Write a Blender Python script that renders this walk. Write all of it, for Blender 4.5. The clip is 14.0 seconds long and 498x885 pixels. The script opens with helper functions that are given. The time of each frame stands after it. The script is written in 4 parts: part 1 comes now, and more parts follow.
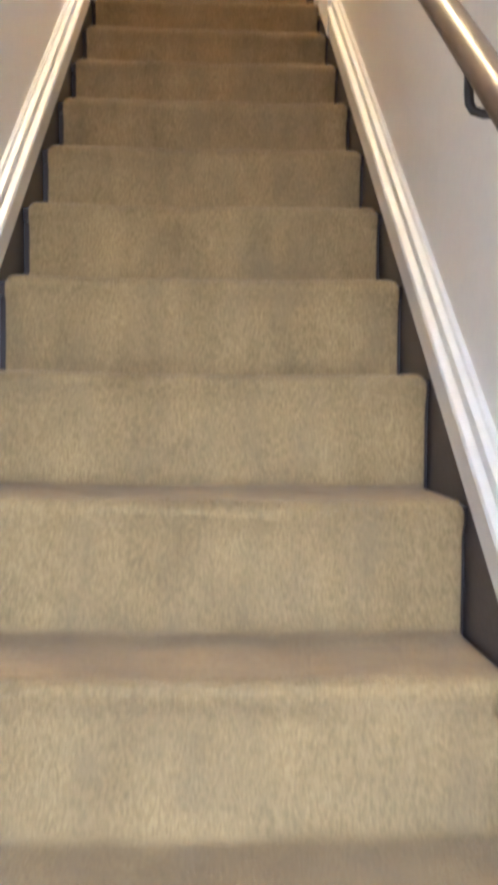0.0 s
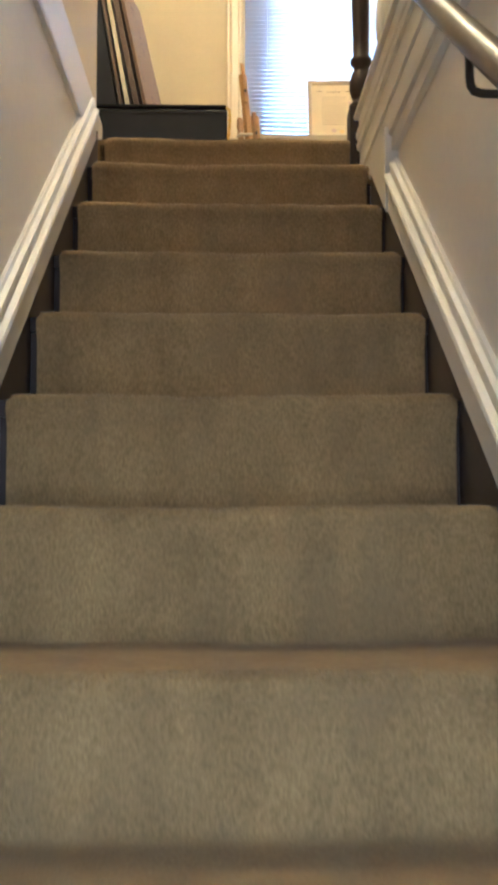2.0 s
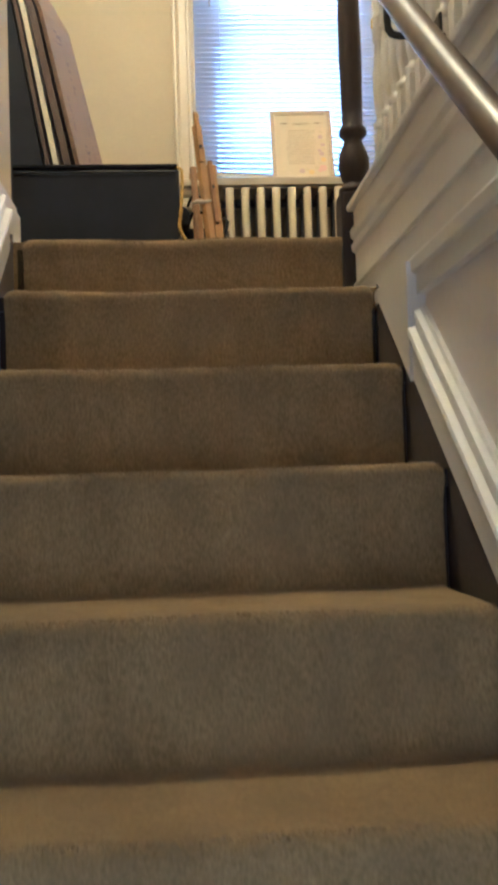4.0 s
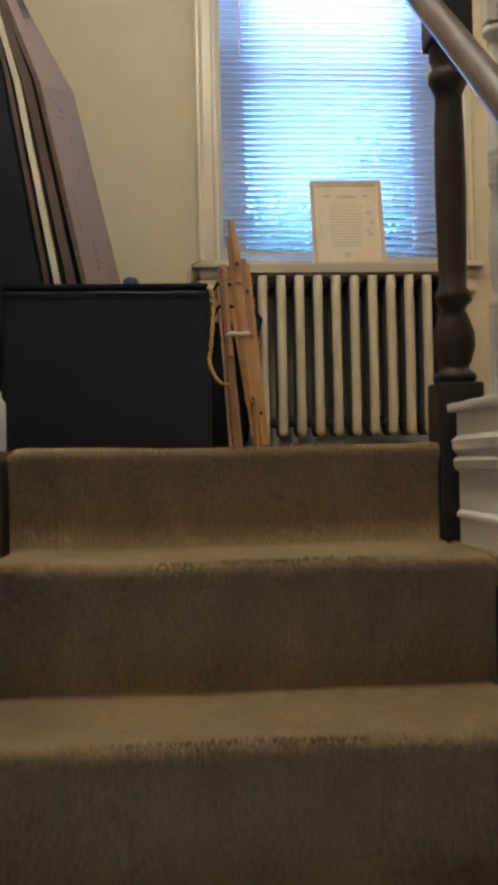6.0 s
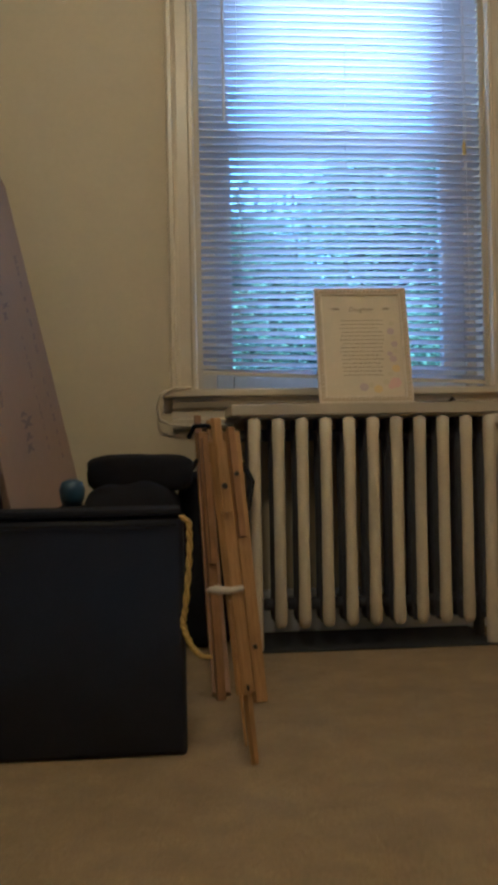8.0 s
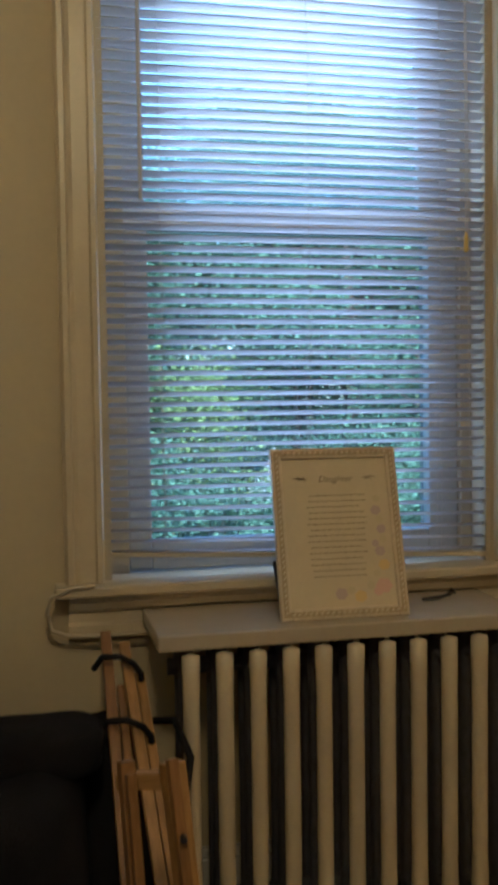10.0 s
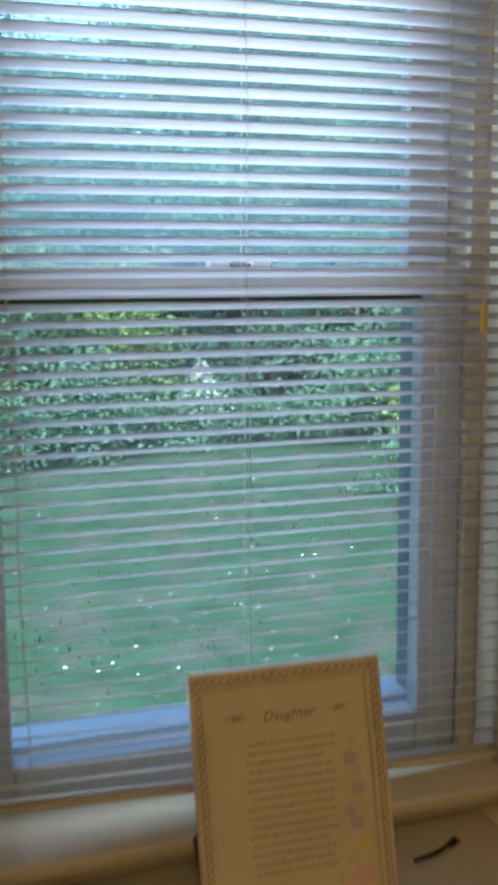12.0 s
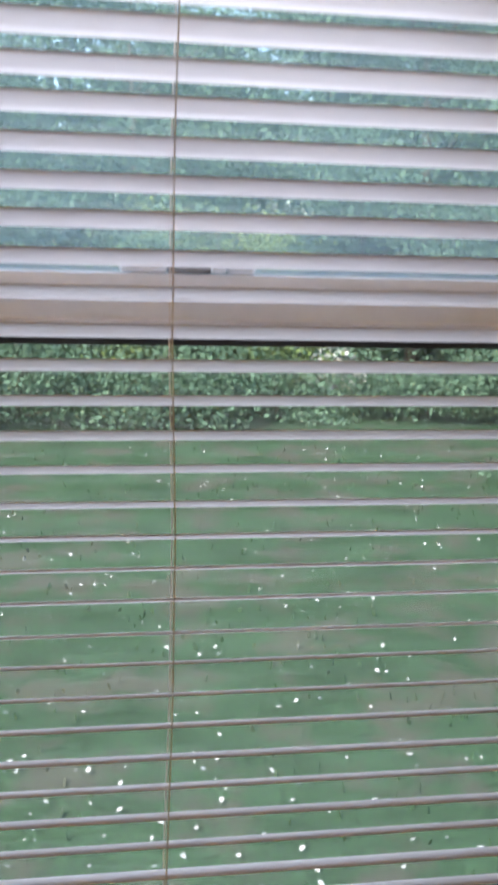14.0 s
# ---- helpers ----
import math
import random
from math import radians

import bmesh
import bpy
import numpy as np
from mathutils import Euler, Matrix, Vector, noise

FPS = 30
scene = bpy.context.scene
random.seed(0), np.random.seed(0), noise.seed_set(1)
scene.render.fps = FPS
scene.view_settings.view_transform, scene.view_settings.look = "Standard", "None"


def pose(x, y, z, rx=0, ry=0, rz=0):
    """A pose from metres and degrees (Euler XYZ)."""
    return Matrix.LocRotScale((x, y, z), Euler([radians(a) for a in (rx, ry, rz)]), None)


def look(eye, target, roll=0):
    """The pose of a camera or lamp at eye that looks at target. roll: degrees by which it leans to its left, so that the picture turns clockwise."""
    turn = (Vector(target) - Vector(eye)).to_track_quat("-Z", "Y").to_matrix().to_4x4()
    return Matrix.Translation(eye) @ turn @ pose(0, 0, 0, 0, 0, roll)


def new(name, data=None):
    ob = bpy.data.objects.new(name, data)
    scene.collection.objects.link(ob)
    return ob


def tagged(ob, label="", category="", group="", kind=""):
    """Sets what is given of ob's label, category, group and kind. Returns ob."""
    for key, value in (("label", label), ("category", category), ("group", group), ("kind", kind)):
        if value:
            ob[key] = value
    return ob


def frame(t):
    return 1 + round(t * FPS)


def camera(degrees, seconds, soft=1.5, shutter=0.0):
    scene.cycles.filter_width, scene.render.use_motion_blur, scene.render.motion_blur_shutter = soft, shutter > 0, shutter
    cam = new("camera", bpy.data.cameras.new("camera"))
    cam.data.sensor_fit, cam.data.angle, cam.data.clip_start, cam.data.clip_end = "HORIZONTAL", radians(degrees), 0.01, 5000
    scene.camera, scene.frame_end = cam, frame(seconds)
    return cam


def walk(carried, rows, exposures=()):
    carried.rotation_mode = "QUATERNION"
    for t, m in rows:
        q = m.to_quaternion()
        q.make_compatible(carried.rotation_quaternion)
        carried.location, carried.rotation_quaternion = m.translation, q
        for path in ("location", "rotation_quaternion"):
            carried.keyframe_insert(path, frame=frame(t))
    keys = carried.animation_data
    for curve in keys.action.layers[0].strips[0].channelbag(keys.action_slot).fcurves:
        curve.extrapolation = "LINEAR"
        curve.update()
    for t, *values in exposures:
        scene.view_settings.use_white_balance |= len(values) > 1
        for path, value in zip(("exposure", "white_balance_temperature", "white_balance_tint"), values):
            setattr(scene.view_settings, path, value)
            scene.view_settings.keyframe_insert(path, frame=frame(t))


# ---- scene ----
EXPOSURES = [(0.0, 5.1, 4800, 13), (1.0, 4.85, 4700, 10), (2.0, 4.55, 4550, 7), (3.0, 4.5, 4400, 5), (5.5, 3.8, 3950, 8), (7.0, 3.2, 4000, 8), (7.5, 3.05, 4050, 8), (8.2, 2.55, 4200, 6), (10.5, 2.2, 4700, 1), (11.5, 2.1, 4900, -3), (12.0, 2.05, 5300, 0), (12.5, 2.0, 5800, 4), (13.0, 1.95, 6200, 9), (14.0, 1.85, 6600, 14)]
SKIRT_R, SKIRT_L = 0.135, 0.135
SKY, SUN = 0.15, 2.6
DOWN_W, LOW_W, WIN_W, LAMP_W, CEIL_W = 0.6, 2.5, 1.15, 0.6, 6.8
PATH = [
    (0.0, pose(-0.024, -3.628, -1.577, 87.95, -0.50, -2.52)),
    (0.5, pose(-0.033, -3.451, -1.538, 93.14, -0.08, -3.43)),
    (1.0, pose(-0.075, -3.233, -1.385, 92.83, -0.05, -4.74)),
    (1.5, pose(-0.031, -3.053, -1.241, 92.29, 1.29, -2.54)),
    (2.0, pose(-0.041, -2.869, -1.147, 94.04, 0.07, -1.35)),
    (2.5, pose(-0.072, -2.722, -0.991, 93.43, 1.44, -3.90)),
    (3.0, pose(-0.014, -2.520, -0.858, 92.61, 1.25, -2.41)),
    (5.5, pose(-0.160, -1.873, -0.170, 91.81, 2.85, -7.26)),
    (6.0, pose(-0.116, -1.660, -0.050, 91.20, 1.12, -4.02)),
    (6.5, pose(-0.111, -1.447, 0.048, 91.31, 1.08, -3.93)),
    (7.0, pose(-0.110, -1.267, 0.232, 89.58, 2.09, -6.35)),
    (7.5, pose(-0.064, -1.105, 0.389, 88.18, 2.87, -4.04)),
    (8.0, pose(-0.078, -0.910, 0.490, 90.61, 1.06, -5.32)),
    (10.5, pose(-0.098, 0.055, 1.144, 86.71, 0.28, -14.41)),
    (11.0, pose(-0.085, 0.207, 1.223, 85.89, -0.36, -16.49)),
    (11.5, pose(-0.049, 0.355, 1.312, 82.91, 0.94, -18.61)),
    (12.0, pose(0.096, 0.601, 1.406, 81.15, 0.56, -16.86)),
    (12.5, pose(0.217, 0.774, 1.477, 81.29, 0.30, -17.22)),
    (13.0, pose(0.304, 0.961, 1.477, 82.22, 0.06, -16.34)),
    (13.5, pose(0.398, 1.149, 1.470, 82.12, -1.34, -9.28)),
    (14.0, pose(0.433, 1.291, 1.453, 79.10, -1.44, -8.61)),
]
LENS = 28.59
cam = camera(LENS, 14.0, soft=4.0, shutter=0.45)
walk(cam, PATH, EXPOSURES)
FLOOR = -0.022      # landing and hall floor
RUN, RISE = 0.2496, 0.1896
SLOPE = RISE / RUN
STEPS = 16
GROUND = -3.3       # lawn
CX0, CX1 = -0.407, 0.347   # stair carpet edges
WL, WR = -0.445, 0.378     # stair well wall faces
WALL_Y = 1.862      # window wall face
CEIL = 2.42

# ---- light ----
world = bpy.data.worlds.new("sky")
scene.world = world
world.use_nodes = True
wn = world.node_tree
sky = wn.nodes.new("ShaderNodeTexSky")
sky.sky_type, sky.sun_disc = "NISHITA", False
sky.sun_elevation, sky.sun_rotation = radians(42), radians(215)
wn.nodes["Background"].inputs["Strength"].default_value = SKY
wn.links.new(sky.outputs[0], wn.nodes["Background"].inputs["Color"])
sun_data = bpy.data.lights.new("sun", "SUN")
sun_data.energy, sun_data.angle, sun_data.color = SUN, radians(12), (1.0, 0.95, 0.88)
sun = new("sun", sun_data)
sun.matrix_world = look((-8, -10, 12), (0, 0, 0))


def area(name, m, sx, sy, watts, colour):
    d = bpy.data.lights.new(name, "AREA")
    d.shape, d.size, d.size_y, d.energy, d.color = "RECTANGLE", sx, sy, watts, colour
    ob = new(name, d)
    ob.matrix_world = m
    return ob


# area lamp for an added, unseen downstairs window behind the walker
area("window_fill_light", look((-0.05, -5.6, -1.7), (-0.05, 0, -2.2)), 1.0, 1.3, DOWN_W, (0.92, 0.97, 1.0))
# area lamps over the landing window's panes stand in for sky light and haze
area("window_fill_light", look((0.4625, 1.943, 1.745), (0.4625, 0.0, 1.62)), 0.62, 0.60, WIN_W, (0.84, 0.91, 1.0))
area("window_fill_light", look((0.4625, 1.943, 1.060), (0.4625, 0.0, 1.00)), 0.62, 0.64, WIN_W * 0.40, (0.80, 0.88, 1.0))

# ---- materials ----
MATS = {}


def mat(name, base=(0.5, 0.5, 0.5), rough=0.6, metal=0.0, vary=0.12, scale=6.0, fine=120.0, fine_amt=0.08, bump=0.15,
        bump_scale=0.0, stain=None, stretch=None, coat=0.0, spec=0.5, per=0.0, sheen=0.0):
    """A surface with two scales of colour variation, fine relief and uneven gloss."""
    m = bpy.data.materials.new(name)
    MATS[name] = m
    m.use_nodes = True
    t = m.node_tree
    n, link = t.nodes, t.links.new
    b = n["Principled BSDF"]
    co = n.new("ShaderNodeTexCoord")
    mp = n.new("ShaderNodeMapping")
    link(co.outputs["Object"], mp.inputs[0])
    if stretch:
        mp.inputs["Scale"].default_value = stretch

    def noise_tex(s, detail=5.0, rough_=0.6):
        q = n.new("ShaderNodeTexNoise")
        q.inputs["Scale"].default_value, q.inputs["Detail"].default_value, q.inputs["Roughness"].default_value = s, detail, rough_
        link(mp.outputs[0], q.inputs["Vector"])
        return q

    big, small = noise_tex(scale), noise_tex(fine, 3.0)
    r1 = n.new("ShaderNodeMapRange")
    r1.inputs["From Min"].default_value, r1.inputs["From Max"].default_value = 0.3, 0.7
    r1.inputs["To Min"].default_value, r1.inputs["To Max"].default_value = 1 - vary, 1 + vary
    link(big.outputs["Fac"], r1.inputs["Value"])
    r2 = n.new("ShaderNodeMapRange")
    r2.inputs["From Min"].default_value, r2.inputs["From Max"].default_value = 0.3, 0.7
    r2.inputs["To Min"].default_value, r2.inputs["To Max"].default_value = 1 - fine_amt, 1 + fine_amt
    link(small.outputs["Fac"], r2.inputs["Value"])
    mul = n.new("ShaderNodeMath")
    mul.operation = "MULTIPLY"
    link(r1.outputs[0], mul.inputs[0])
    link(r2.outputs[0], mul.inputs[1])
    fac = mul.outputs[0]
    if per:
        oi = n.new("ShaderNodeObjectInfo")
        r3 = n.new("ShaderNodeMapRange")
        r3.inputs["To Min"].default_value, r3.inputs["To Max"].default_value = 1 - per, 1 + per
        link(oi.outputs["Random"], r3.inputs["Value"])
        m3 = n.new("ShaderNodeMath")
        m3.operation = "MULTIPLY"
        link(fac, m3.inputs[0])
        link(r3.outputs[0], m3.inputs[1])
        fac = m3.outputs[0]
    vm = n.new("ShaderNodeVectorMath")
    vm.operation = "SCALE"
    vm.inputs[0].default_value = base
    link(fac, vm.inputs["Scale"])
    colour = vm.outputs[0]
    if stain:
        s_col, s_scale, s_lo, s_hi, s_amt = stain
        st = noise_tex(s_scale, 6.0)
        rr = n.new("ShaderNodeMapRange")
        rr.inputs["From Min"].default_value, rr.inputs["From Max"].default_value = s_lo, s_hi
        rr.inputs["To Max"].default_value = s_amt
        link(st.outputs["Fac"], rr.inputs["Value"])
        mx = n.new("ShaderNodeMix")
        mx.data_type = "RGBA"
        link(rr.outputs[0], mx.inputs["Factor"])
        link(colour, mx.inputs["A"])
        mx.inputs["B"].default_value = (*s_col, 1)
        colour = mx.outputs["Result"]
    link(colour, b.inputs["Base Color"])
    rg = n.new("ShaderNodeMapRange")
    rg.inputs["To Min"].default_value, rg.inputs["To Max"].default_value = max(rough - 0.1, 0.02), min(rough + 0.1, 1)
    link(big.outputs["Fac"], rg.inputs["Value"])
    link(rg.outputs[0], b.inputs["Roughness"])
    b.inputs["Metallic"].default_value = metal
    b.inputs["Specular IOR Level"].default_value = spec
    b.inputs["Coat Weight"].default_value = coat
    b.inputs["Coat Roughness"].default_value = 0.2
    if sheen:
        b.inputs["Sheen Weight"].default_value = sheen
    if bump:
        bp = n.new("ShaderNodeBump")
        bp.inputs["Strength"].default_value, bp.inputs["Distance"].default_value = bump, 0.004
        bt = noise_tex(bump_scale or fine, 4.0)
        link(bt.outputs["Fac"], bp.inputs["Height"])
        link(bp.outputs[0], b.inputs["Normal"])
    return m


def plain(name, base, rough=0.6, spec=0.5):
    m = bpy.data.materials.new(name)
    MATS[name] = m
    m.use_nodes = True
    b = m.node_tree.nodes["Principled BSDF"]
    b.inputs["Base Color"].default_value = (*base, 1)
    b.inputs["Roughness"].default_value = rough
    b.inputs["Specular IOR Level"].default_value = spec
    return m


CARPET = mat("carpet", (0.266, 0.186, 0.084), 0.95, vary=0.18, scale=10, fine=230, fine_amt=0.24, bump=0.8, bump_scale=220, stretch=(1, 1, 0.45), spec=0.1,
             stain=((0.212, 0.152, 0.078), 11, 0.48, 0.68, 0.6), sheen=0.1)
WALL = mat("wall_paint", (0.56, 0.470, 0.300), 0.7, vary=0.03, scale=2.0, fine=60, fine_amt=0.02, bump=0.06, bump_scale=90,
           stain=((0.50, 0.43, 0.33), 1.7, 0.58, 0.8, 0.25))
STAIR_WALL = mat("stair_wall_paint", (0.76, 0.72, 0.67), 0.6, vary=0.03, scale=2.0, fine=60, fine_amt=0.02, bump=0.06, bump_scale=90,
                 stain=((0.5, 0.46, 0.42), 1.7, 0.58, 0.8, 0.3))
WHITE = mat("white_gloss_paint", (0.68, 0.66, 0.63), 0.46, vary=0.04, scale=5, fine=90, fine_amt=0.02, bump=0.07, bump_scale=45,
            stain=((0.45, 0.40, 0.33), 9, 0.62, 0.8, 0.35))
CREAM = mat("cream_gloss_paint", (0.58, 0.495, 0.345), 0.35, vary=0.05, scale=8, fine=100, fine_amt=0.03, bump=0.08, bump_scale=60,
            stain=((0.40, 0.32, 0.2), 10, 0.6, 0.8, 0.3))
STRING = mat("brown_string_paint", (0.075, 0.060, 0.055), 0.5, spec=0.3, vary=0.2, scale=5, fine=90, fine_amt=0.15, bump=0.1)
SHELFW = mat("ivory_shelf_gloss", (0.44, 0.375, 0.275), 0.24, vary=0.05, scale=5, fine=90, fine_amt=0.02, bump=0.05, bump_scale=30,
             stain=((0.36, 0.30, 0.22), 9, 0.6, 0.8, 0.35))
DARK = mat("dark_stained_wood", (0.030, 0.020, 0.017), 0.5, spec=0.3, vary=0.25, scale=5, fine=90, fine_amt=0.2, bump=0.1, stretch=(1, 1, 0.25))
RAIL = mat("varnished_wood", (0.090, 0.054, 0.030), 0.42, vary=0.2, scale=8, fine=160, fine_amt=0.2, bump=0.06, coat=0.15, stretch=(1, 0.2, 0.2))
PINE = mat("pine_wood", (0.35, 0.192, 0.055), 0.45, vary=0.2, scale=10, fine=140, fine_amt=0.2, bump=0.1, stretch=(1, 1, 0.15))
PINE_DARK = mat("darker_pine", (0.25, 0.125, 0.038), 0.45, vary=0.2, scale=10, fine=140, fine_amt=0.2, bump=0.1, stretch=(1, 1, 0.15))
IRON = mat("black_iron", (0.048, 0.042, 0.038), 0.45, metal=0.6, vary=0.2, bump=0.1)
VINYL = mat("black_vinyl", (0.012, 0.013, 0.020), 0.42, vary=0.25, scale=9, fine=300, fine_amt=0.2, bump=0.06, bump_scale=12, spec=0.30)
CLOTH = mat("black_cloth", (0.012, 0.012, 0.015), 0.9, vary=0.25, scale=14, fine=500, fine_amt=0.3, bump=0.5, bump_scale=300, spec=0.15)
CARD = mat("cardboard", (0.27, 0.182, 0.112), 0.85, vary=0.07, scale=5, fine=200, fine_amt=0.05, bump=0.15, bump_scale=80, stretch=(1, 1, 0.2),
           stain=((0.25, 0.15, 0.09), 4, 0.55, 0.8, 0.35))
CARD_EDGE = mat("cardboard_edge", (0.12, 0.075, 0.045), 0.9, vary=0.3, scale=60, bump=0.4)
MATBOARD = mat("mat_board", (0.55, 0.48, 0.38), 0.8, vary=0.05)
INKF = plain("faded_print", (0.16, 0.11, 0.085), 0.8)
DARKBOARD = mat("dark_brown_board", (0.075, 0.045, 0.035), 0.6, vary=0.2, scale=6)
INK = plain("printing_ink", (0.20, 0.145, 0.10), 0.7)
ROPE = mat("yellow_cord", (0.45, 0.30, 0.05), 0.7, vary=0.3, scale=200, bump=0.4)
# near-black for the radiator's rear: shade between its columns put into the colour
COLUMN_SHADE = mat("column_shade", (0.055, 0.052, 0.058), 0.6, vary=0.2, scale=30, bump=0.15)
# white vinyl greyed: the backlit sash's shade is put into its colour
SASH_BACKLIT = mat("backlit_sash_grey", (0.45, 0.46, 0.49), 0.45, vary=0.08, scale=8, fine=90, fine_amt=0.04, bump=0.05,
           stain=((0.22, 0.21, 0.20), 10, 0.6, 0.8, 0.35))
# beige carries the room's warm light on jambs and tracks in their colour
JAMB_WARM = mat("warm_lit_jamb", (0.52, 0.45, 0.34), 0.45, vary=0.06, scale=6, fine=80, fine_amt=0.04, bump=0.05,
           stain=((0.30, 0.25, 0.18), 9, 0.6, 0.8, 0.3))
ROPE_GROOVE = mat("brown_groove", (0.42, 0.32, 0.19), 0.5, vary=0.1)
STORM = mat("weathered_aluminium", (0.17, 0.18, 0.20), 0.5, vary=0.12, scale=12, bump=0.05)
SLAT = mat("blind_slat", (0.80, 0.76, 0.76), 0.4, vary=0.03, scale=3, fine=60, fine_amt=0.03, bump=0.0, per=0.03)
VINYLW = mat("window_vinyl", (0.66, 0.68, 0.73), 0.4, vary=0.04, scale=6, fine=80, fine_amt=0.03, bump=0.04,
             stain=((0.4, 0.38, 0.36), 12, 0.62, 0.8, 0.3))
st = SLAT.node_tree
s_tl = st.nodes.new("ShaderNodeBsdfTranslucent")
s_tl.inputs["Color"].default_value = (0.72, 0.70, 0.72, 1)
s_mx = st.nodes.new("ShaderNodeMixShader")
s_mx.inputs[0].default_value = 0.50
st.links.new(st.nodes["Principled BSDF"].outputs[0], s_mx.inputs[1])
st.links.new(s_tl.outputs[0], s_mx.inputs[2])
st.links.new(s_mx.outputs[0], st.nodes["Material Output"].inputs[0])
CORD = plain("blind_cord", (0.62, 0.58, 0.55), 0.8)
TAG = plain("yellow_tag", (0.6, 0.42, 0.08), 0.5)
PAPER = mat("parchment_paper", (0.62, 0.52, 0.345), 0.6, vary=0.05, scale=12, fine=90, fine_amt=0.02, bump=0.02)
FRAMEW = mat("cream_picture_frame", (0.60, 0.50, 0.345), 0.4, vary=0.06, scale=30, bump=0.1)
PINKF = plain("faded_pink_print", (0.66, 0.42, 0.34), 0.6)
MAUVEF = plain("faded_mauve_print", (0.50, 0.38, 0.36), 0.6)
YELLOWF = plain("faded_yellow_print", (0.68, 0.50, 0.20), 0.6)
GREENF = plain("faded_olive_print", (0.58, 0.49, 0.31), 0.6)
BLUE = mat("blue_plastic", (0.016, 0.045, 0.085), 0.4)
NEAR_BLACK = plain("dark_gap", (0.02, 0.02, 0.022), 0.8)
GRASS = mat("lawn", (0.052, 0.098, 0.050), 0.95, vary=0.25, scale=0.9, fine=22, fine_amt=0.45, bump=0.6, bump_scale=30, spec=0.1,
            stain=((0.130, 0.108, 0.092), 1.1, 0.49, 0.62, 0.6))
LEAF = mat("leaves", (0.110, 0.185, 0.118), 0.7, vary=0.25, scale=0.8, fine=6, fine_amt=0.2, bump=0, spec=0.25)
LEAF2 = mat("yellow_green_leaves", (0.17, 0.23, 0.075), 0.7, vary=0.3, scale=0.8, fine=6, fine_amt=0.4, bump=0, spec=0.25)
BARK = mat("bark", (0.09, 0.07, 0.055), 0.95, vary=0.3, scale=4, bump=0.8, bump_scale=12)
PETAL = plain("fallen_petal", (0.75, 0.72, 0.68), 0.8)
SIDING = mat("white_siding", (0.70, 0.70, 0.72), 0.7, vary=0.05, scale=2)
ROOF = mat("roof_shingle", (0.10, 0.10, 0.11), 0.9, vary=0.2, scale=4)

def glass(name, haze):
    """Thin pane: mostly clear, a little gloss, and a translucent film that lays glare haze over the view."""
    m = bpy.data.materials.new(name)
    m.use_nodes = True
    t = m.node_tree
    clear, gloss, film = t.nodes.new("ShaderNodeBsdfTransparent"), t.nodes.new("ShaderNodeBsdfGlossy"), t.nodes.new("ShaderNodeBsdfTranslucent")
    clear.inputs["Color"].default_value = (0.93, 0.96, 0.95, 1)
    gloss.inputs["Roughness"].default_value = 0.02
    film.inputs["Color"].default_value = (0.80, 0.88, 0.84, 1)
    m1, m2 = t.nodes.new("ShaderNodeMixShader"), t.nodes.new("ShaderNodeMixShader")
    m1.inputs[0].default_value = 0.035
    spots, rng = t.nodes.new("ShaderNodeTexNoise"), t.nodes.new("ShaderNodeMapRange")
    co = t.nodes.new("ShaderNodeTexCoord")
    spots.inputs["Scale"].default_value, spots.inputs["Detail"].default_value = 7.0, 5.0
    rng.inputs["To Min"].default_value, rng.inputs["To Max"].default_value = haze * 0.6, haze * 1.4
    t.links.new(co.outputs["Object"], spots.inputs["Vector"])
    t.links.new(spots.outputs["Fac"], rng.inputs["Value"])
    t.links.new(rng.outputs[0], m2.inputs[0])
    t.links.new(clear.outputs[0], m1.inputs[1])
    t.links.new(gloss.outputs[0], m1.inputs[2])
    t.links.new(m1.outputs[0], m2.inputs[1])
    t.links.new(film.outputs[0], m2.inputs[2])
    t.links.new(m2.outputs[0], t.nodes["Material Output"].inputs[0])
    return m


GLASS = glass("window_glass", 0.012)
GLASS_HAZY = glass("hazy_window_glass", 0.24)

SCREEN = bpy.data.materials.new("insect_screen")
SCREEN.use_nodes = True
nt = SCREEN.node_tree
n_tr = nt.nodes.new("ShaderNodeBsdfTransparent")
n_mx = nt.nodes.new("ShaderNodeMixShader")
nt.nodes["Principled BSDF"].inputs["Base Color"].default_value = (0.20, 0.205, 0.21, 1)
nt.nodes["Principled BSDF"].inputs["Roughness"].default_value = 0.8
n_mx.inputs[0].default_value = 0.15
nt.links.new(n_tr.outputs[0], n_mx.inputs[1])
nt.links.new(nt.nodes["Principled BSDF"].outputs[0], n_mx.inputs[2])
nt.links.new(n_mx.outputs[0], nt.nodes["Material Output"].inputs[0])


# ---- mesh helpers ----
def part(name, bm, material, parent=None, label="", smooth=False):
    me = bpy.data.meshes.new(name)
    bm.normal_update()
    bm.to_mesh(me)
    bm.free()
    me.materials.append(material)
    if smooth:
        for p in me.polygons:
            p.use_smooth = True
    ob = new(name, me)
    if parent:
        ob.parent = parent
    if label:
        tagged(ob, label)
    return ob


def thing(name, label, category, group="", kind=""):
    ob = new(name)
    ob.empty_display_size = 0.05
    return tagged(ob, label, category, group, kind)


